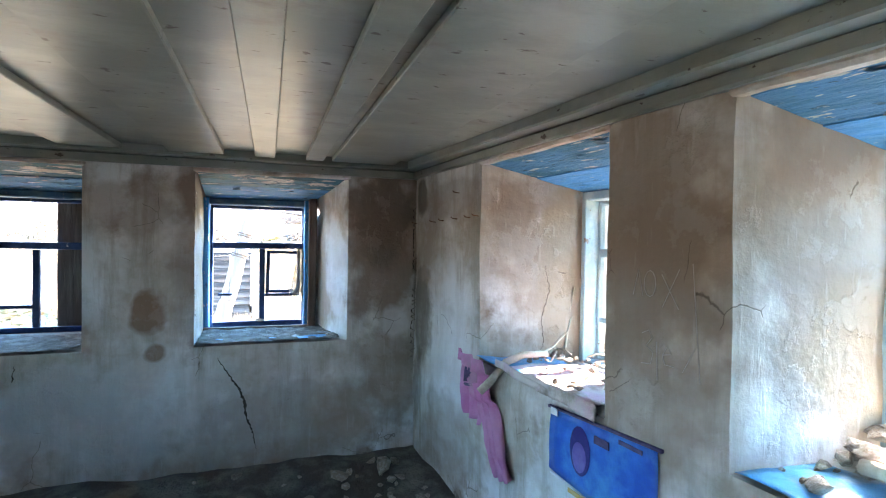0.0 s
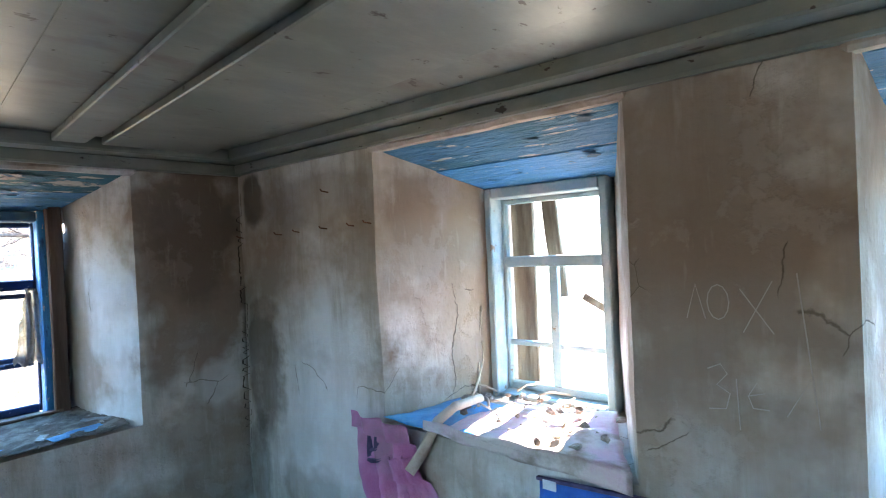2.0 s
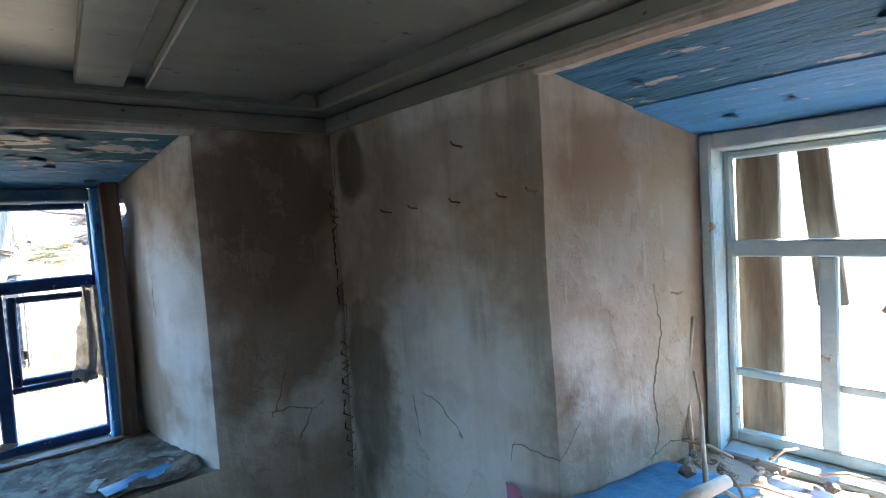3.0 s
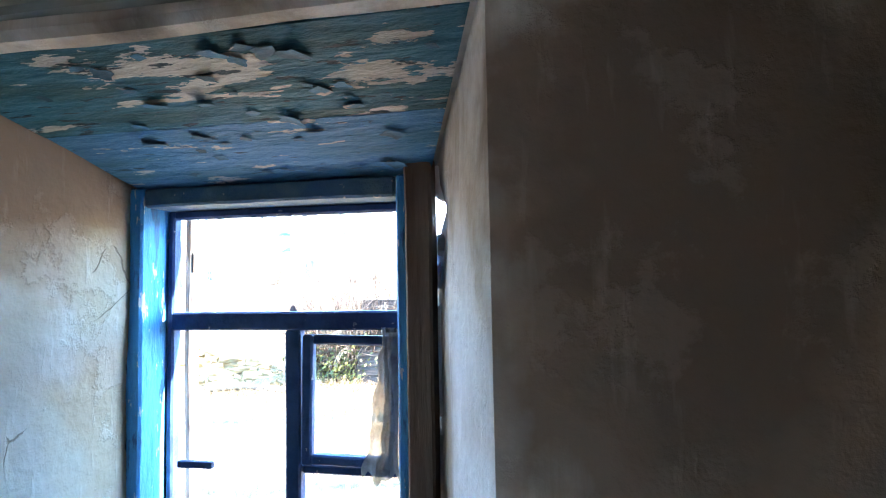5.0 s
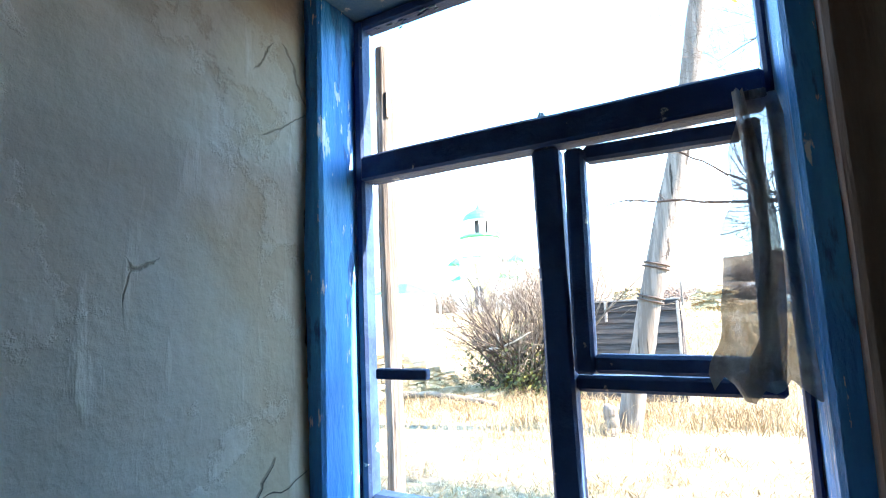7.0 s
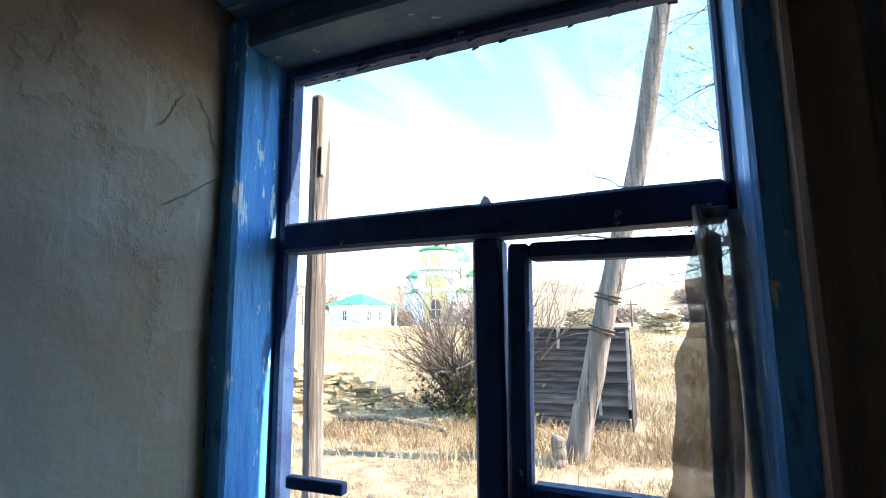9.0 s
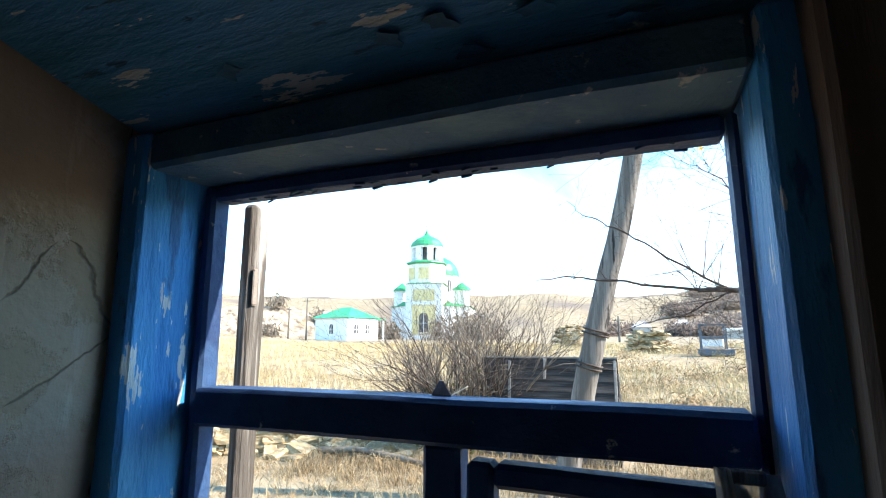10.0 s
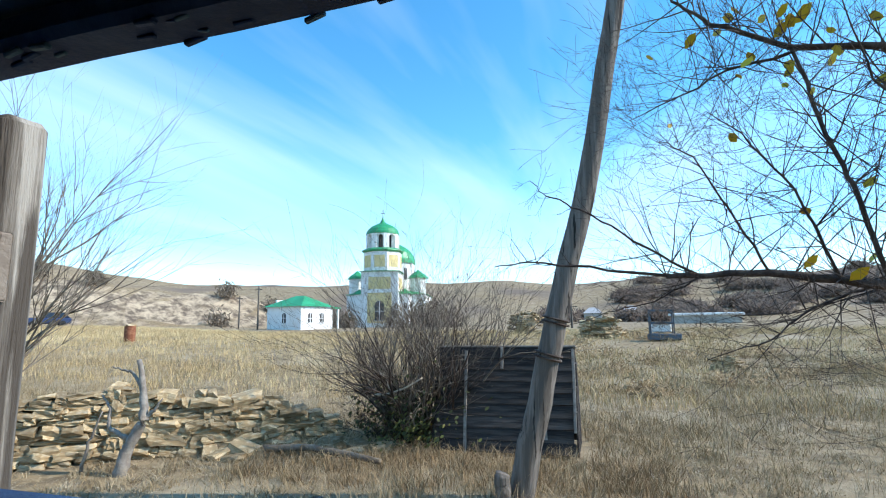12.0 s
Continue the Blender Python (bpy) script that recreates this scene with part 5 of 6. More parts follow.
# bush beside the board shelter
rng = random.Random(4)
BUSH = tagged(new("bush"), "bare grey-brown bush with a dark tangled foot", "bush")
for k in range(105):
    tubes = []
    a = rng.uniform(0, 2 * math.pi)
    rr = 0.5 * math.sqrt(rng.random())
    base = Vector((-2.48 + rr * math.cos(a), 11.85 + rr * math.sin(a) * 0.6, 0.0))
    out = Vector((math.cos(a) * rng.uniform(0.05, 0.72), math.sin(a) * 0.5, 1))
    grow(tubes, base, out, rng.uniform(1.0, 2.3) * (1 - 0.15 * abs(math.cos(a))), rng.uniform(0.015, 0.032), 2, rng, 0.24, 0.08, 5, 0.75)
    ob = new("stem", tube_mesh("stem", tubes, BARKDARK if k % 3 == 0 else BARKGREY, 4))
    ob.parent = BUSH
tubes = []
for k in range(120):
    a = rng.uniform(0, 2 * math.pi)
    base = Vector((-2.65 + rng.uniform(-0.55, 0.55), 11.6 + rng.uniform(-0.3, 0.3), 0.0))
    grow(tubes, base, Vector((math.cos(a), math.sin(a) * 0.6, rng.uniform(0.5, 1.5))), rng.uniform(0.4, 0.95), 0.006, 1, rng, 0.3, 0.0, 4, 0.9)
ob = new("tangle", tube_mesh("tangle", tubes, BARKDARK, 3))
ob.parent = BUSH


def leaves(name, spots, size, material, parent, rng, label=""):
    verts, faces = [], []
    for p in spots:
        n = Vector((rng.uniform(-1, 1), rng.uniform(-1, 1), rng.uniform(-1, 1))).normalized()
        s = n.orthogonal().normalized() * size * rng.uniform(0.6, 1.3)
        t = n.cross(s) * 0.7
        b0 = len(verts)
        verts += [tuple(p - s), tuple(p - s * 0.3 + t * 0.8), tuple(p + s * 0.4 + t * 0.7), tuple(p + s), tuple(p + s * 0.4 - t * 0.7), tuple(p - s * 0.3 - t * 0.8)]
        faces.append(tuple(range(b0, b0 + 6)))
    me = bpy.data.meshes.new(name)
    me.from_pydata(verts, [], faces)
    me.materials.append(material)
    ob = new(name, me)
    ob.parent = parent
    if label:
        ob["label"] = label
    return ob


leaves("foliage", [Vector((-2.55 + rng.gauss(0, 0.42), 11.45 + rng.gauss(0, 0.2), abs(rng.gauss(0.35, 0.28)))) for _ in range(900)], 0.035, OLIVE, BUSH, rng, "low olive-green leaves")
leaves("foliage", [Vector((-2.45 + rng.gauss(0, 0.3), 11.3 + rng.gauss(0, 0.1), abs(rng.gauss(0.2, 0.15)))) for _ in range(260)], 0.03, YELLOWGREEN, BUSH, rng, "yellow-green weed leaves")
ob = new("broken_branch", tube_mesh("b", [along([(-2.95, 11.2, 0.72), (-2.7, 11.15, 0.75), (-2.45, 11.1, 0.85), (-2.2, 11.1, 0.98)], 0.02, 0.008), along([(-2.7, 11.15, 0.75), (-2.75, 11.1, 0.95), (-2.9, 11.1, 1.08)], 0.012, 0.005)], BARKPALE, 5))
ob.parent = BUSH

# the thorny tree east of the window: limbs reach across the view
rng = random.Random(11)
TREE = tagged(new("tree"), "bare thorny tree with a few remaining yellow leaves", "tree")
TREE.matrix_world = Matrix.Translation((-0.15, 0, 0.39)) @ Matrix.Diagonal((0.75, 1, 0.81, 1))
trunk = [along([(3.95, 8.7, -0.6), (3.7, 8.4, 0.9), (3.35, 8.2, 1.6)], 0.11, 0.07), along([(3.35, 8.2, 1.6), (3.3, 8.1, 2.6), (3.2, 8.0, 3.5), (2.9, 7.9, 4.6)], 0.06, 0.025)]
ob = new("trunk", tube_mesh("trunk", trunk, BARKDARK, 9))
ob.parent = TREE
limbs = [along([(3.35, 8.2, 1.6), (2.6, 8.0, 1.88), (1.8, 8.0, 2.0), (1.0, 8.0, 2.0)], 0.05, 0.02), along([(1.0, 8.0, 2.0), (0.2, 8.0, 2.12), (-0.2, 8.0, 2.17), (-0.52, 8.0, 2.14)], 0.014, 0.004),
         along([(1.25, 8.0, 2.0), (0.75, 8.0, 2.3), (0.3, 8.0, 2.62), (0.0, 8.0, 2.75), (-0.15, 8.0, 2.9)], 0.012, 0.003), along([(3.25, 8.1, 3.2), (2.7, 7.9, 3.65), (2.1, 7.9, 3.72), (1.5, 7.9, 4.05), (1.2, 7.9, 4.3)], 0.034, 0.010),
         along([(2.15, 7.9, 3.7), (1.6, 7.9, 3.62), (1.2, 7.9, 3.45), (0.78, 7.9, 3.3)], 0.013, 0.003), along([(2.1, 7.9, 3.72), (2.25, 7.9, 3.0), (2.4, 7.9, 2.6), (2.6, 8.0, 1.95)], 0.014, 0.02),
         along([(2.5, 8.0, 1.88), (2.1, 8.0, 1.75), (1.7, 7.9, 1.5), (1.25, 7.9, 1.35)], 0.012, 0.003), along([(1.8, 8.0, 2.0), (1.5, 7.9, 2.5), (1.25, 7.8, 2.9), (1.0, 7.8, 3.05)], 0.012, 0.003),
         along([(2.3, 8.0, 1.9), (2.0, 7.9, 2.6), (1.65, 7.9, 3.1), (1.4, 7.9, 3.3)], 0.013, 0.003), along([(3.3, 8.1, 2.4), (2.9, 7.8, 2.9), (2.5, 7.7, 3.3), (2.3, 7.6, 3.9)], 0.016, 0.004),
         along([(1.3, 8.0, 2.0), (0.9, 8.1, 1.8), (0.5, 8.1, 1.72), (0.1, 8.1, 1.60)], 0.008, 0.002), along([(3.3, 8.1, 1.8), (2.9, 7.7, 1.5), (2.4, 7.5, 1.2)], 0.014, 0.004)]
for k, limb in enumerate(limbs):
    ob = new("limb", tube_mesh("limb", [limb], BARKDARK, 7))
    ob.parent = TREE
tubes, tips = [], []
for pts, rad in limbs + trunk[1:]:
    for i in range(2, len(pts)):
        x = pts[i][0]
        for _ in range(2 if x < 0.9 else 3):
            if rng.random() < (0.45 if x < 0.9 else 0.95):
                side = Vector((rng.uniform(-1, 0.7), rng.uniform(-0.5, 0.5), rng.uniform(-0.5, 1.1)))
                grow(tubes, Vector(pts[i]), side, rng.uniform(0.12, 0.3) if x < 0.9 else rng.uniform(0.3, 0.95), min(0.007, rad[i] * 0.6), 1 if x < 0.9 else 2, rng, 0.16, 0.08, 3, 0.8, tips)
ob = new("fine_growth", tube_mesh("fine_growth", tubes, BARKDARK, 3))
ob.parent = TREE
ob["kind"] = "stuff"
for k, p in enumerate([(1.44, 8, 3.11), (1.62, 8, 3.1), (1.0, 8, 3.89), (1.33, 7.9, 3.92), (2.05, 7.9, 4.05), (2.2, 7.9, 4.0), (2.45, 7.9, 2.75), (2.5, 7.9, 2.62), (2.1, 7.9, 3.95), (1.7, 7.9, 4.12), (2.3, 7.8, 1.95), (2.6, 7.8, 1.9), (2.55, 7.8, 1.78), (2.0, 7.8, 2.05),
                       (1.55, 7.9, 4.2), (2.5, 7.8, 4.1), (2.35, 7.8, 3.6)] + [tuple(p) for p in rng.sample([q for q in tips if q.x > 1.1 and q.z > 3.2], 18)] + [tuple(p) for p in rng.sample([q for q in tips if q.x > 1.6], 8)] + [(rng.uniform(1.2, 2.5), rng.uniform(7.6, 8.0), rng.uniform(3.5, 4.2)) for _ in range(12)]):
    leaves("leaf", [Vector(p)], 0.085 if k < 17 else 0.06, YELLOW, TREE, rng)

# bare tree beyond the stone wall
rng = random.Random(21)
BARE = tagged(new("bare_tree"), "slender bare tree beyond the stone wall", "tree")
ob = new("trunk", tube_mesh("trunk", [along([(-11.0, 11.3, -0.05), (-10.85, 11.2, 1.2), (-10.6, 11.1, 2.4)], 0.07, 0.045)], BARKGREY, 8))
ob.parent = BARE
for k in range(24):
    tubes = []
    base = Vector((-11.0, 11.3, 0)).lerp(Vector((-10.6, 11.1, 2.4)), rng.uniform(0.15, 1))
    grow(tubes, base, Vector((rng.uniform(-0.5, 1.5), rng.uniform(-0.5, 0.9), 1.0)), rng.uniform(1.6, 3.6), 0.028, 2, rng, 0.16, 0.14, 5, 0.6)
    ob = new("branch", tube_mesh("branch", tubes, BARKGREY, 4))
    ob.parent = BARE

# dead snag in front of the wall
sticks("dead_snag", [along([(-5.44, 9.32, -0.05), (-5.36, 9.37, 0.3), (-5.20, 9.42, 0.62), (-5.25, 9.42, 0.95), (-5.34, 9.42, 1.32)], 0.085, 0.028), along([(-5.27, 9.42, 1.0), (-5.45, 9.42, 1.17), (-5.62, 9.42, 1.21), (-5.78, 9.42, 1.23)], 0.024, 0.006), along([(-5.20, 9.42, 0.62), (-5.08, 9.44, 0.72), (-4.98, 9.46, 0.86)], 0.03, 0.008),
                     along([(-5.36, 9.37, 0.4), (-5.62, 9.32, 0.5), (-5.64, 9.32, 0.75), (-5.77, 9.32, 0.9)], 0.032, 0.008), along([(-5.95, 9.25, 0.0), (-5.84, 9.24, 0.35), (-5.66, 9.24, 0.72)], 0.024, 0.008)], GREYWOOD2,
       "dead weathered snag with broken limbs", "tree", sides=8)

# leaning pole with wire bands
POLE = sticks("wooden_pole", [along([(-0.76, 9.74, -0.25), (-0.53, 9.74, 0.69), (-0.27, 9.74, 1.73), (0.14, 9.74, 3.29), (0.51, 9.74, 5.15), (0.78, 9.74, 6.6)], 0.135, 0.085)], POLEWOOD,
              "leaning grey weathered wooden pole bound with wire", "pole", sides=16)
for z, x in ((1.36, -0.365), (1.40, -0.355), (1.71, -0.278), (1.75, -0.268)):
    bm = bmesh.new()
    pts = [(x + 0.131 * math.cos(a), 9.74 + 0.131 * math.sin(a), z - 0.035 * math.cos(a)) for a in [k * 2 * math.pi / 20 for k in range(21)]]
    ob = new("wire_band", tube_mesh("wire_band", [(pts, [0.011] * 21)], BARKDARK, 5))
    ob.parent = POLE
sticks("old_stump", [along([(-0.84, 9.5, -0.1), (-0.82, 9.5, 0.12), (-0.82, 9.5, 0.27)], 0.08, 0.075)], POLEWOOD, "short rotten stump at the foot of the pole", "stump", sides=10)


# board shelter: two sloping sides of horizontal boards
SH = tagged(new("board_shelter"), "low shelter of dark weathered horizontal boards", "shelter")
SH.matrix_world = Matrix.Translation((-0.19, 0, 0)) @ Matrix.Diagonal((0.975, 1, 1, 1))
n = 9
for k in range(n):
    z0 = 0.02 + k * 0.15
    t0, t1 = k / n, (k + 1) / n
    bm = boxed(0, 1.98 + random.uniform(-0.03, 0.03), -0.012, 0.012, -0.01, 0.152, 0.004)
    bmesh.ops.subdivide_edges(bm, edges=[x for x in bm.edges if x.calc_length() > 1.5], cuts=9, use_grid_fill=True)
    for v in bm.verts:
        v.co.z += 0.006 * noise.noise(Vector((v.co.x * 2, k * 3.1, 0)))
        v.co.y += 0.008 * noise.noise(Vector((v.co.x * 1.5, k * 1.7, 5)))
    part("board", bm, BOARDS, SH, m=pose(-2.0 + random.uniform(-0.015, 0.015), 11.28 + 0.035 * k, z0, -16, random.uniform(-0.4, 0.4), 2))
for k in range(n):
    part("board", boxed(0, 1.98, -0.012, 0.012, 0, 0.15, 0.004), BOARDS, SH, m=pose(-2.0, 12.2 - 0.035 * k, 0.02 + k * 0.15, 16, 0, 2))
for x, z0, z1 in ((-1.52, -0.05, 1.36), (-1.02, 1.08, 1.37), (-0.42, 0.2, 1.37), (-0.03, 0.3, 1.37)):
    part("batten", worn((-0.02, 0.02, -0.03, -0.005, 0, z1 - z0), 0.004, 0.006), GREYWOOD2, SH, m=pose(x, 11.262 + 0.24 * z0, z0, -13, random.uniform(-2, 2), 2))
for k in range(6):
    part("gable_board", boxed(-0.012, 0.012, 0, 0.14, 0, 1.3 - abs(k - 2.5) * 0.3, 0.004), BOARDS, SH, m=pose(-0.01, 11.36 + k * 0.145, 0.0, 0, 0, 2))
part("ridge_board", worn((-0.02, 2.0, -0.02, 0.06, 0, 0.025), 0.004), GREYWOOD2, SH, m=pose(-2.0, 11.60, 1.365, -8, 0, 2))


# stone wall: dry-laid flat stones in courses
def stone_mesh(seed):
    bm = bmesh.new()
    bmesh.ops.create_cube(bm, size=1)
    bmesh.ops.subdivide_edges(bm, edges=bm.edges[:], cuts=1, use_grid_fill=True)
    o = Vector((seed * 2.3, seed * 1.1, seed * 0.7))
    for v in bm.verts:
        k = 0.92 if sum(abs(c) > 0.4 for c in v.co) == 3 else 1.0
        v.co = v.co * (k + 0.06) + noise.noise_vector(v.co * 1.3 + o) * 0.21
    return mesh_of(bm, "stone", STONE)


STONES = [stone_mesh(k + 1) for k in range(12)]


def stone(parent, p, sx, sy, sz, turn, rng):
    ob = new("stone", rng.choice(STONES))
    ob.parent = parent
    ob.matrix_basis = pose(p[0], p[1], p[2], rng.uniform(-9, 9), rng.uniform(-11, 11), turn + rng.uniform(-14, 14)) @ Matrix.Diagonal((sx, sy, sz, 1))


rng = random.Random(7)
SW = tagged(new("stone_wall"), "crumbling dry-laid wall of pale flat stones", "wall")
PATH = [Vector((-8.4, 8.0)), Vector((-7.25, 8.95)), Vector((-6.2, 9.9)), Vector((-5.25, 10.6)), Vector((-4.75, 11.2)), Vector((-4.0, 11.9))]
TOPS = [0.72, 0.82, 0.95, 0.86, 0.72, 0.30]
for a, c, ta, tc in zip(PATH, PATH[1:], TOPS, TOPS[1:]):
    L = (c - a).length
    turn = math.degrees(math.atan2(c.y - a.y, c.x - a.x))
    side = Vector((-(c - a).y, (c - a).x)).normalized()
    z = 0.0
    while z < max(ta, tc):
        hgt = rng.uniform(0.055, 0.13)
        s = rng.uniform(-0.1, 0.0)
        while s < L:
            w = rng.choice((0.12, 0.18, 0.24, 0.30, 0.38)) * rng.uniform(0.9, 1.1)
            f = (s + w / 2) / L
            if z + hgt * 0.6 < (ta + (tc - ta) * f) * rng.uniform(0.9, 1.06):
                p = a.lerp(c, f)
                q = p + side * rng.uniform(-0.03, 0.03)
                stone(SW, (q.x, q.y, land(q.x, q.y) + z + hgt / 2), w * 1.02, rng.uniform(0.25, 0.36), hgt * 1.12, turn, rng)
            s += w * 0.97
        z += hgt * 0.96
for k in range(46):
    f = rng.random()
    p = Vector((-5.2 + 2.3 * f, 10.5 + 0.8 * f)) + Vector((rng.gauss(0, 0.25), rng.gauss(0, 0.28)))
    ob = new("loose_stone", rng.choice(STONES))
    r = rng.uniform(0.1, 0.34)
    ob.matrix_world = pose(p.x, p.y, land(p.x, p.y) + r * 0.12, rng.uniform(-20, 20), rng.uniform(-20, 20), rng.uniform(0, 360)) @ Matrix.Diagonal((r, r * rng.uniform(0.6, 1), r * rng.uniform(0.35, 0.6), 1))
    tagged(ob, "pale flat stone tumbled from the wall into grass", "stone", "stones fallen from the wall")
sticks("fallen_log", [along([(-4.3, 10.55, 0.06), (-3.7, 10.6, 0.1), (-3.0, 10.5, 0.08), (-2.5, 10.35, 0.06)], 0.05, 0.035)], BARKGREY, "weathered log lying in the grass", "log", sides=8)


# stone heaps and the rest of the middle distance
def heap(cx, cy, rx, rz, n, label, seed, flat=0.35):
    rng = random.Random(seed)
    H = tagged(new("stone_heap"), label, "heap", "stone heaps in the field")
    H.location = (cx, cy, land(cx, cy))
    for k in range(n):
        a, f = rng.uniform(0, 2 * math.pi), math.sqrt(rng.random())
        z = rng.uniform(0, rz) * (1 - 0.45 * f * f)
        r = rng.uniform(0.3, 0.75) * rx * 0.42
        stone(H, (rx * f * math.cos(a), rx * 0.6 * f * math.sin(a), z), r * 1.5, r, r * flat, rng.uniform(0, 360), rng)
    stone(H, (0, 0, rz * 0.28), rx * 1.05, rx * 0.8, rz * 0.6, 0, rng)
    return H


heap(-4.6, 38.0, 1.05, 1.75, 120, "ruined pale stone gatepost among dry weeds", 1)
heap(0.05, 33.0, 1.1, 1.4, 150, "round heap of stacked grey stones", 2)
heap(3.65, 21.6, 0.45, 0.5, 70, "low heap of dark rubble in the grass", 3)
# cast-off machine frame
FR = tagged(new("machine_frame"), "rusty blue-grey machine frame abandoned in the field", "machine")
FR.matrix_world = Matrix.Translation((2.9, 31.0, land(2.9, 31.0))) @ Matrix.Scale(0.76, 4)
for a in ((-0.75, -0.66, -0.3, -0.2, 0, 1.9), (0.62, 0.7, -0.3, -0.2, 0.4, 1.95), (-0.75, -0.66, 0.5, 0.6, 0, 1.85), (0.62, 0.7, 0.5, 0.6, 0.4, 1.85)):
    part("upright", boxed(*a, bevel=0.01), MACHINE, FR)
for a in ((-0.8, 0.75, -0.32, -0.18, 1.85, 1.97), (-0.66, 0.62, -0.3, -0.22, 1.05, 1.2)):
    part("crossbar", boxed(*a, bevel=0.01), MACHINE, FR)
part("hopper", worn((-0.6, 0.55, -0.1, 0.5, 0.55, 1.15), 0.06, 0.03), WHITEWALL, FR, "pale dented hopper")
part("base", worn((-0.85, 1.05, -0.5, 0.7, 0.05, 0.45), 0.05, 0.03), MACHINE, FR)
# rusty drum
bm = bmesh.new()
bmesh.ops.create_cone(bm, cap_ends=True, segments=22, radius1=0.36, radius2=0.36, depth=1.15)
bmesh.ops.bevel(bm, geom=[x for x in bm.edges if abs(x.verts[0].co.z - x.verts[1].co.z) < 0.01], offset=0.02, segments=2, affect="EDGES")
DR = thing("oil_drum", bm, RUST2, "rusty red-brown steel drum in the field", "drum", m=pose(-23.7, 25.4, land(-23.7, 25.4) + 0.40) @ Matrix.Scale(0.74, 4), smooth=False)
for z in (-0.2, 0.2):
    pts = [(0.365 * math.cos(k * math.pi / 11), 0.365 * math.sin(k * math.pi / 11), z) for k in range(23)]
    ob = new("rolling_hoop", tube_mesh("rolling_hoop", [(pts, [0.015] * 23)], RUST2, 5))
    ob.parent = DR
part("heaped_top", lump(0.3, 5, 0.4), STONE, DR, "pale stones heaped on top", m=pose(0, 0, 0.6))

# parked dark blue car
CAR = tagged(new("car"), "dark blue hatchback parked below the cliff", "car")
CAR.matrix_world = pose(-58.5, 45.5, land(-58.5, 45.5), 0, 0, 60)
bm = bmesh.new()
box(bm, -2.1, 2.1, -0.85, 0.85, 0.3, 0.95, 0.12)
part("body", bm, CARPAINT, CAR)
bm = bmesh.new()
vs = box(bm, -0.9, 1.9, -0.75, 0.75, 0.93, 1.55, 0.05)
for v in vs:
    if v.co.z > 1.3:
        v.co.x = 0.5 + (v.co.x - 0.5) * 0.72
        v.co.y *= 0.85
part("cabin", bm, CARGLASS, CAR, "dark glazed cabin")
for x in (-1.3, 1.3):
    for y in (-0.8, 0.8):
        bm = bmesh.new()
        bmesh.ops.create_cone(bm, cap_ends=True, segments=18, radius1=0.32, radius2=0.32, depth=0.2, matrix=pose(x, y, 0.32, 90))
        part("wheel", bm, BLACK, CAR)
for y in (-0.6, 0.6):
    part("headlight", boxed(-2.13, -2.05, y - 0.18, y + 0.18, 0.62, 0.78, 0.02), WHITEPRINT, CAR)

# utility poles
for x, y, hgt in ((-45.8, 65.0, 6.0), (-52.2, 69.0, 4.9), (-2.9, 60.0, 2.7)):
    P = sticks("utility_pole", [along([(x, y, land(x, y) - 0.2), (x, y, land(x, y) + hgt)], 0.13, 0.09)], POLEWOOD, "slender wooden utility pole in the field", "pole", "utility poles", sides=8)
    part("crossarm", boxed(x - 0.6, x + 0.6, y - 0.05, y + 0.05, land(x, y) + hgt - 0.5, land(x, y) + hgt - 0.4, 0.01), POLEWOOD, P)
# long low shed
zb = land(16.5, 98)
SHED = tagged(new("shed"), "long low shed with a white roof", "shed")
part("wall", boxed(11.7, 21.6, 97, 102, zb - 0.5, zb + 1.3), CLIFFWALL, SHED)
part("roof", boxed(11.3, 22.0, 96.6, 102.5, zb + 1.3, zb + 1.75, 0.1), WHITEWALL, SHED)
for x, y, w, r in ((-5.5, 180, 5.5, 1.9), (7.5, 200, 5.5, 1.9)):
    z = land(x, y)
    HH = tagged(new("far_house"), "small far village house with a grey roof", "house", "far village houses")
    part("wall", boxed(x, x + w, y, y + 6, z - 1, z + 3), CLIFFWALL, HH)
    bm = bmesh.new()
    vs = box(bm, x - 0.4, x + w + 0.4, y - 0.4, y + 6.4, z + 3, z + 3 + r)
    for v in vs:
        if v.co.z > z + 4:
            v.co.x = x + w / 2 + (v.co.x - x - w / 2) * 0.35
            v.co.y = y + 3 + (v.co.y - y - 3) * 0.1
    part("roof", bm, GREYROOF, HH)


# white house with a green hipped roof
def arch_window(parent, x, y, z, w, h, axis, frame_mat=WHITEWALL):
    """A small arched window on a wall; axis is the wall's normal: 'x' or 'y'."""
    bm = bmesh.new()
    pts = [(-w / 2, 0), (w / 2, 0)] + [(w / 2 * math.cos(a), h + w / 2 * math.sin(a)) for a in [k * math.pi / 8 for k in range(9)]]
    fr = [bm.verts.new((px, -0.06, pz)) for px, pz in pts]
    bk = [bm.verts.new((px, 0.1, pz)) for px, pz in pts]
    bm.faces.new(fr)
    for k in range(len(pts)):
        bm.faces.new((fr[k], bk[k], bk[(k + 1) % len(pts)], fr[(k + 1) % len(pts)]))
    bmesh.ops.recalc_face_normals(bm, faces=bm.faces)
    win = part("window", bm, DARKPANE, parent, m=pose(x, y, z, 0, 0, axis))
    part("bar", boxed(-0.05, 0.05, -0.1, -0.05, 0, h + w / 2 - 0.05), frame_mat, win)
    part("bar", boxed(-w / 2, w / 2, -0.1, -0.05, h * 0.6, h * 0.6 + 0.09), frame_mat, win)
    part("window_sill", boxed(-w / 2 - 0.15, w / 2 + 0.15, -0.2, 0.0, -0.15, 0.0), frame_mat, win)


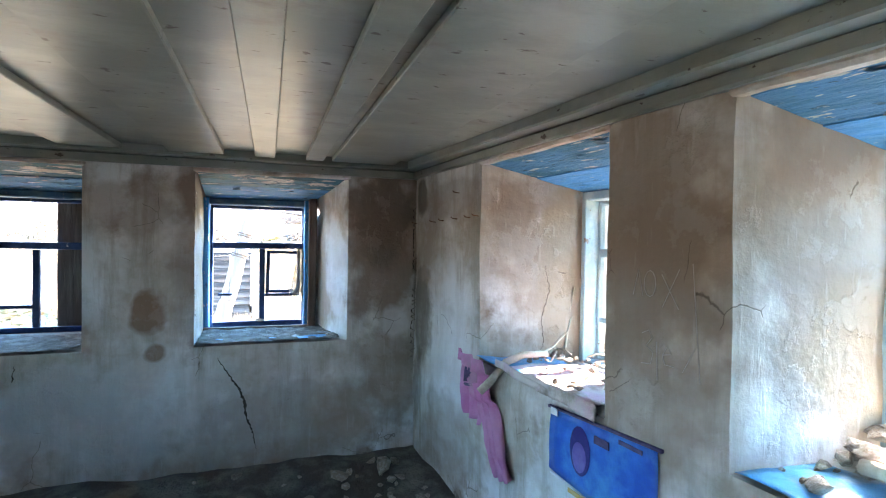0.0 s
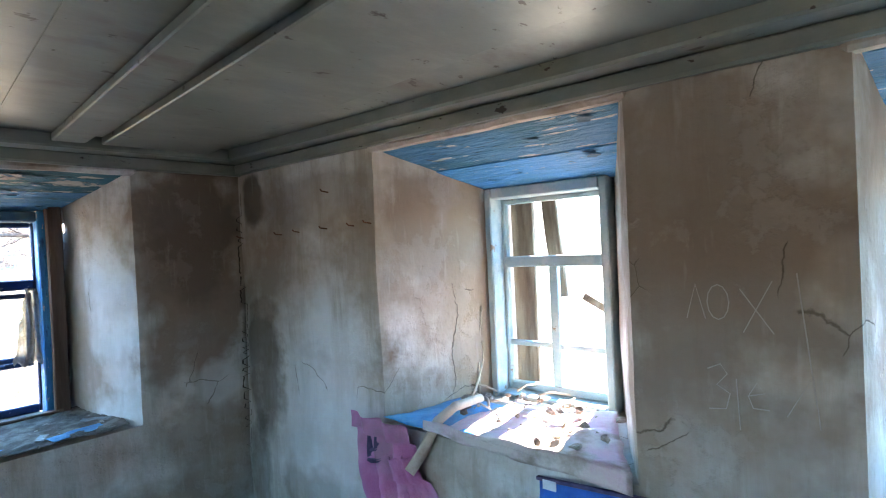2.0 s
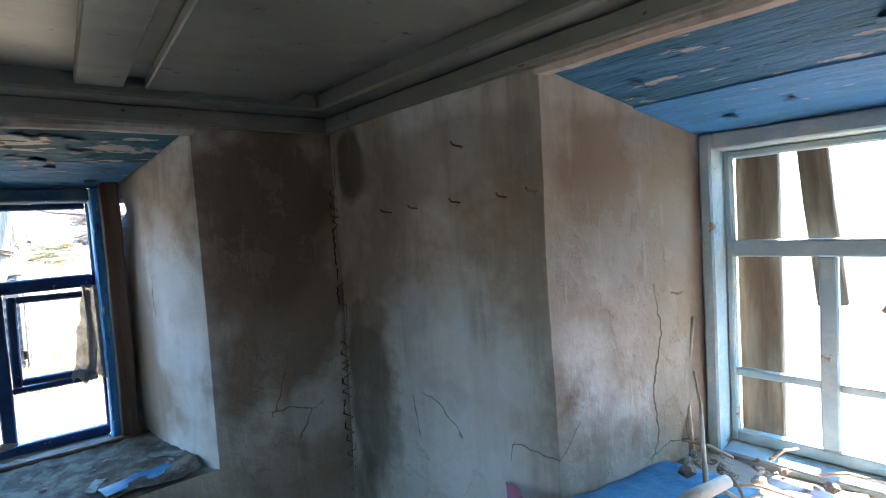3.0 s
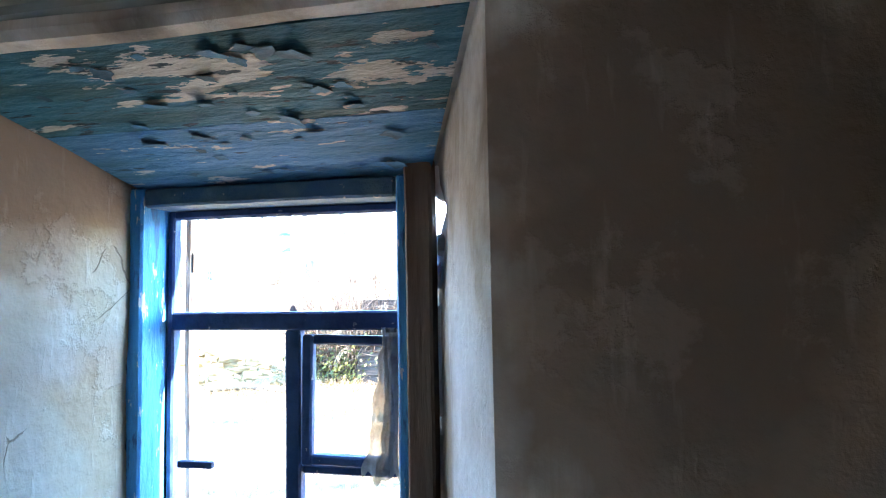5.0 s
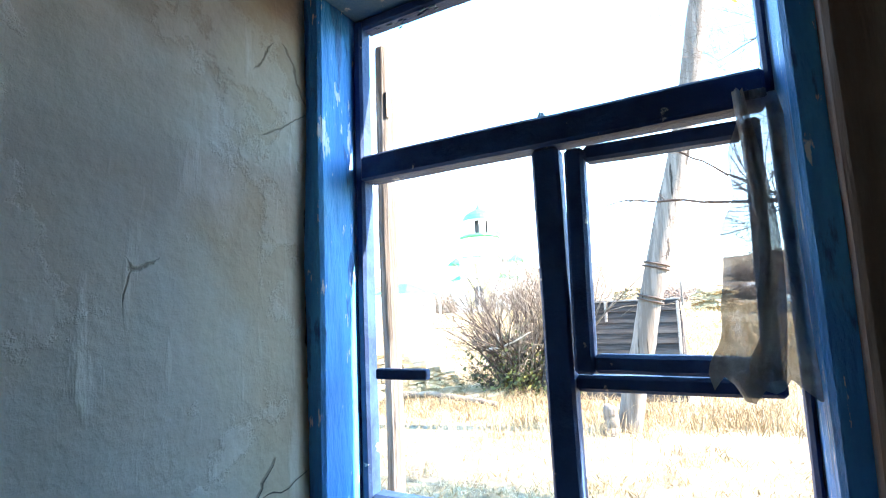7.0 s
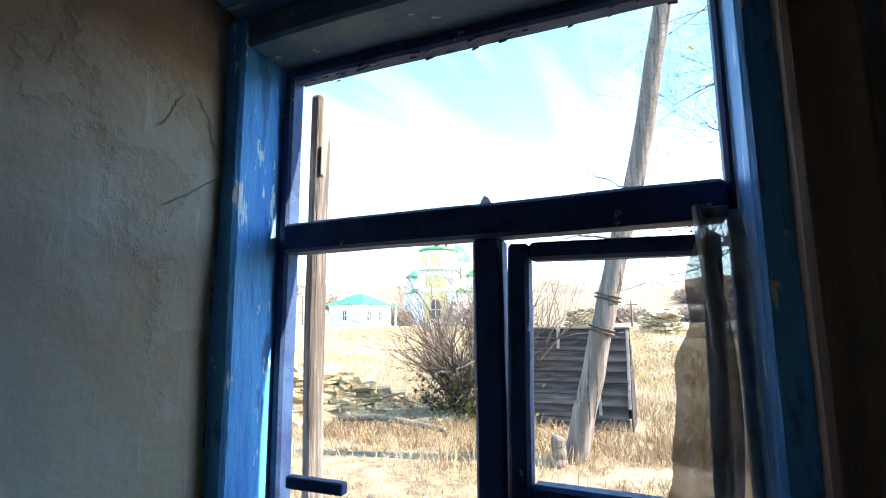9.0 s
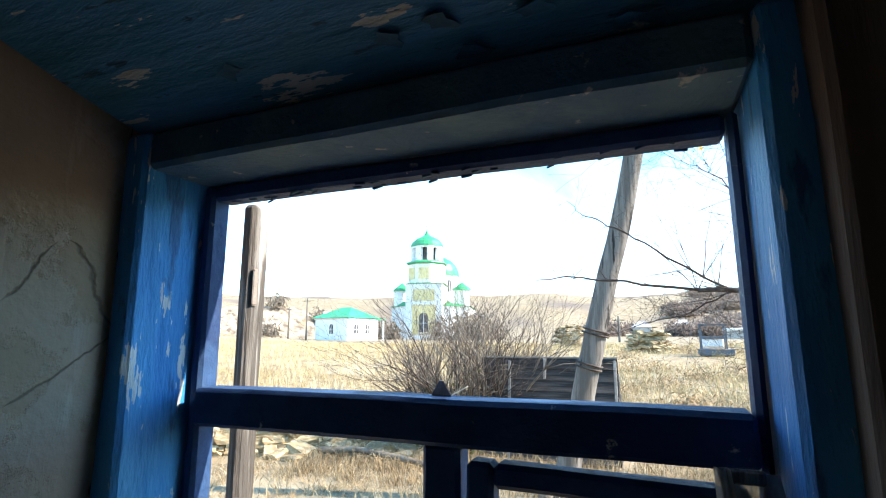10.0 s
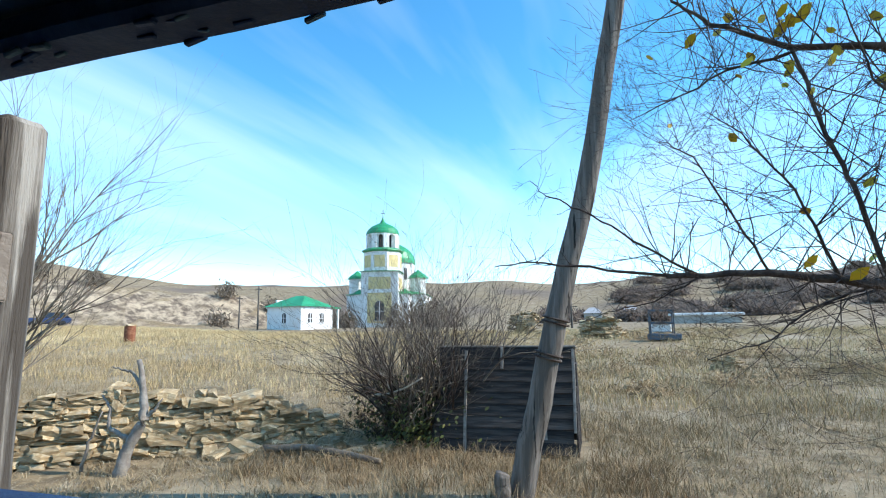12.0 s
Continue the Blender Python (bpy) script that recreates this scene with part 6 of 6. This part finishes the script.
def hip_roof(x0, x1, y0, y1, z, rise, ridge_in):
    bm = bmesh.new()
    c = [bm.verts.new(p) for p in ((x0, y0, z), (x1, y0, z), (x1, y1, z), (x0, y1, z))]
    cx, cy = (x0 + x1) / 2, (y0 + y1) / 2
    if x1 - x0 > y1 - y0:
        r = [bm.verts.new((x0 + ridge_in, cy, z + rise)), bm.verts.new((x1 - ridge_in, cy, z + rise))]
        bm.faces.new((c[0], c[1], r[1], r[0])), bm.faces.new((c[2], c[3], r[0], r[1])), bm.faces.new((c[1], c[2], r[1])), bm.faces.new((c[3], c[0], r[0]))
    else:
        r = [bm.verts.new((cx, y0 + ridge_in, z + rise)), bm.verts.new((cx, y1 - ridge_in, z + rise))]
        bm.faces.new((c[1], c[2], r[1], r[0])), bm.faces.new((c[3], c[0], r[0], r[1])), bm.faces.new((c[0], c[1], r[0])), bm.faces.new((c[2], c[3], r[1]))
    bm.faces.new(c[::-1])
    bmesh.ops.recalc_face_normals(bm, faces=bm.faces)
    bmesh.ops.solidify(bm, geom=bm.faces[:], thickness=0.08)
    return bm


HOUSE = tagged(new("white_house"), "small white house with a green metal roof", "house")
HOUSE.matrix_world = pose(-38.9, 65.0, 0.85, 0, 0, 82) @ Matrix.Diagonal((0.88, 0.82, 0.92, 1))
# local x runs along the shaded long side, local -y is the sunlit front
part("wall", boxed(0, 7.4, 0, 7.4, -0.6, 3.55, 0.02), WHITEWALL, HOUSE)
part("roof", hip_roof(-0.5, 7.9, -0.5, 7.9, 3.55, 1.75, 3.2), GREENROOF, HOUSE)
part("parapet", boxed(2.0, 4.7, 7.3, 7.62, 3.4, 4.7, 0.03), WHITEWALL, HOUSE)
part("cornice", boxed(-0.15, 7.55, -0.15, 7.55, 3.3, 3.5), WHITEWALL, HOUSE)
for x in (2.1, 5.0):
    arch_window(HOUSE, x, 0.0, 1.1, 1.0, 1.0, 0)
arch_window(HOUSE, 0.0, 3.6, 1.1, 0.8, 1.1, -90)
part("porch_post", boxed(7.4, 7.7, -0.1, 0.2, -0.5, 3.4), WHITEWALL, HOUSE)
part("porch_post", boxed(9.2, 9.5, -0.1, 0.2, -0.5, 3.4), WHITEWALL, HOUSE)
part("porch_roof", boxed(7.3, 9.7, -0.3, 3.0, 3.3, 3.5), GREENROOF, HOUSE)


# church ---------------------------------------------------------------
def prism(n, r0, r1, z0, z1, turn=0.0, cx=0, cy=0):
    bm = bmesh.new()
    bmesh.ops.create_cone(bm, cap_ends=True, segments=n, radius1=r0, radius2=r1, depth=z1 - z0, matrix=pose(cx, cy, (z0 + z1) / 2, 0, 0, turn))
    return bm


def lathe(profile, n=24, cx=0, cy=0, turn=0.0):
    bm = bmesh.new()
    rings = []
    for r, z in profile:
        rings.append([bm.verts.new((cx + r * math.cos(2 * math.pi * k / n + turn), cy + r * math.sin(2 * math.pi * k / n + turn), z)) for k in range(n)])
    for a, c in zip(rings, rings[1:]):
        for k in range(n):
            bm.faces.new((a[k], a[(k + 1) % n], c[(k + 1) % n], c[k]))
    bm.faces.new(rings[0][::-1])
    bm.faces.new(rings[-1])
    bmesh.ops.recalc_face_normals(bm, faces=bm.faces)
    return bm


CH = tagged(new("church"), "white and yellow church with green domes", "church")
CH.matrix_world = pose(-40.2, 95.0, 0.8, 0, 0, 14) @ Matrix.Scale(0.875, 4)
# local axes: the tower stands at the origin, the nave follows along +y
part("tower_base", boxed(-4, 4, -4, 4, -1, 12, 0.05), WHITEWALL, CH)
part("tower_cornice", hip_roof(-4.5, 4.5, -4.5, 4.5, 12.0, 0.9, 4.4), GREENROOF, CH)
part("tower_tier", prism(8, 4.3, 4.3, 12.2, 16.6, 22.5), WHITEWALL, CH)
for k in range(8):
    ob = part("panel", boxed(-1.15, 1.15, -0.06, 0.06, 13.0, 15.6), YELLOWWALL, CH, m=pose(0, 0, 0, 0, 0, 45 * k) @ pose(0, -4.0, 0))
part("tier_cornice", lathe([(4.5, 16.4), (4.75, 16.7), (4.7, 16.9), (3.8, 17.3)], 8, turn=math.pi / 8), GREENROOF, CH)
part("belfry_core", prism(8, 2.1, 2.1, 16.9, 20.6, 22.5), DARKPANE, CH)
for k in range(8):
    a = math.radians(45 * k)
    m = pose(0, 0, 0, 0, 0, 45 * k + 22.5)
    part("belfry_pier", boxed(-0.62, 0.62, -3.65, -2.6, 16.9, 20.7, 0.05), WHITEWALL, CH, m=m)
    bm = bmesh.new()
    arc = [(0.95 * math.cos(t), 19.3 + 0.95 * math.sin(t)) for t in [j * math.pi / 8 for j in range(9)]]
    outer_arc = [(1.35 * math.cos(t), 19.5 + 1.55 * math.sin(t)) for t in [j * math.pi / 8 for j in range(9)]]
    lo = [[bm.verts.new((px, y, pz)) for px, pz in arc] for y in (-3.5, -2.8)]
    hi = [[bm.verts.new((px, y, pz)) for px, pz in outer_arc] for y in (-3.5, -2.8)]
    for j in range(8):
        bm.faces.new((lo[0][j], hi[0][j], hi[0][j + 1], lo[0][j + 1]))
        bm.faces.new((lo[0][j], lo[0][j + 1], lo[1][j + 1], lo[1][j]))
        bm.faces.new((hi[0][j], hi[1][j], hi[1][j + 1], hi[0][j + 1]))
    part("belfry_arch", bm, WHITEWALL, CH, m=pose(0, 0, 0, 0, 0, 45 * k))
part("dome", lathe([(3.75, 20.5), (3.7, 21.0), (3.3, 21.7), (2.5, 22.4), (1.5, 22.9), (0.7, 23.3), (0.35, 23.9), (0.1, 24.6)], 24), GREENROOF, CH)
part("cross", boxed(-0.06, 0.06, -0.06, 0.06, 24.5, 26.3), GREYROOF, CH)
part("cross", boxed(-0.5, 0.5, -0.06, 0.06, 25.5, 25.62), GREYROOF, CH)
# the nave
part("nave_wall", boxed(-9, 9, 3.8, 23, -1, 7.4, 0.05), WHITEWALL, CH)
part("nave_wall", boxed(-6, 6, -2.0, 4, -1, 7.2, 0.05), WHITEWALL, CH)
part("nave_roof", hip_roof(-9.5, 9.5, 3.4, 23.5, 7.4, 2.0, 5), GREENROOF, CH)
part("nave_roof", hip_roof(-6.4, -3.6, -2.4, 4.4, 7.2, 1.2, 1.4), GREENROOF, CH)
part("nave_roof", hip_roof(3.6, 6.4, -2.4, 4.4, 7.2, 1.2, 1.4), GREENROOF, CH)
for x in (-7.2, 7.2):
    part("corner_turret", prism(8, 1.9, 1.9, 7.2, 11.3, 22.5, x, 6.5), WHITEWALL, CH)
    part("turret_roof", lathe([(2.4, 11.2), (1.9, 11.9), (1.0, 12.5), (0.1, 13.2)], 8, x, 6.5), GREENROOF, CH)
part("drum", lathe([(5.6, 7.4), (5.6, 15.2), (5.9, 15.5)], 16, 0, 13), WHITEWALL, CH)
part("main_dome", lathe([(5.9, 15.3), (5.8, 16.4), (5.1, 18.0), (3.9, 19.2), (2.3, 20.1), (0.8, 20.6), (0.4, 21.4), (0.1, 22.4)], 28, 0, 13), GREENROOF, CH)
for k in range(16):
    a = 22.5 * k
    m = pose(0, 13, 0, 0, 0, a) @ pose(0, -5.55, 0)
    if k % 2 == 0:
        win = part("window", boxed(-0.45, 0.45, -0.08, 0.1, 11.2, 14.0, 0.02), DARKPANE, CH, m=m)
        part("bar", boxed(-0.05, 0.05, -0.12, -0.08, 11.2, 14.0), WHITEWALL, win)
    else:
        part("pilaster", boxed(-0.3, 0.3, -0.2, 0.1, 7.4, 15.2), WHITEWALL, CH, m=m)
for y in (7, 11, 15, 19):
    arch_window(CH, 9.0, y, 2.0, 1.3, 2.6, 90, WHITEWALL)
    part("panel", boxed(8.9, 9.05, y + 1.2, y + 2.8, 0.8, 5.6), YELLOWWALL, CH)
part("panel", boxed(-2.6, 2.6, -4.08, -3.9, 1.0, 7.4), YELLOWWALL, CH)
part("panel", boxed(-2.4, 2.4, -4.08, -3.9, 8.2, 10.8), YELLOWWALL, CH)
part("panel", boxed(3.9, 4.08, -2.4, 2.4, 8.2, 10.8), YELLOWWALL, CH)
arch_window(CH, 0, -4.06, 1.5, 2.0, 3.2, 0)
arch_window(CH, 4.06, 0, 2.0, 1.6, 3.0, 90)

# low dark trees round the church and on the far slope
def thicket(name, label, spots, size, material, seed, dense=1.0):
    rng = random.Random(seed)
    verts, faces = [], []
    for cx, cy, w, hgt in spots:
        z = land(cx, cy)
        for _ in range(int(130 * w * dense)):
            p = Vector((cx + rng.gauss(0, w * 0.45), cy + rng.gauss(0, w * 0.4), z + abs(rng.gauss(0.35, 0.28)) * hgt))
            d = Vector((rng.uniform(-1, 1), rng.uniform(-1, 1), rng.uniform(0.2, 1))).normalized() * size
            s = d.orthogonal().normalized() * size * 0.25
            b0 = len(verts)
            verts += [tuple(p - d), tuple(p + s), tuple(p + d), tuple(p - s)]
            faces.append((b0, b0 + 1, b0 + 2, b0 + 3))
    me = bpy.data.meshes.new(name)
    me.from_pydata(verts, [], faces)
    me.materials.append(material)
    tagged(new(name, me), label, "shrubs", kind="stuff")


rng = random.Random(33)
thicket("shrubs", "bare brown shrubs round the church", [(-36 + 14 * rng.random(), 78 + 8 * rng.random(), 2.2, 4) for _ in range(9)] + [(-44 + 4 * rng.random(), 84, 1.5, 3.5) for _ in range(3)], 0.45, BARKGREY, 5)
thicket("shrubs", "dark leafless woods on the far slope", [(10 + 150 * rng.random(), 200 + 150 * rng.random(), 7, 5) for _ in range(38)] + [(-20 + 50 * rng.random(), 150 + 60 * rng.random(), 4, 4) for _ in range(22)], 0.75, WOODS, 6, 2.6)
thicket("shrubs", "russet bushes at the foot of the cliff", [(-110 + 55 * rng.random(), 52 + 40 * rng.random(), 2, 3) for _ in range(9)], 0.5, BARKGREY, 7)
thicket("shrubs", "low dry weeds in the field", [(-2 + 14 * rng.random(), 16 + 22 * rng.random(), 0.7, 0.5) for _ in range(40)], 0.075, BROWNWEED, 8, 2.2)
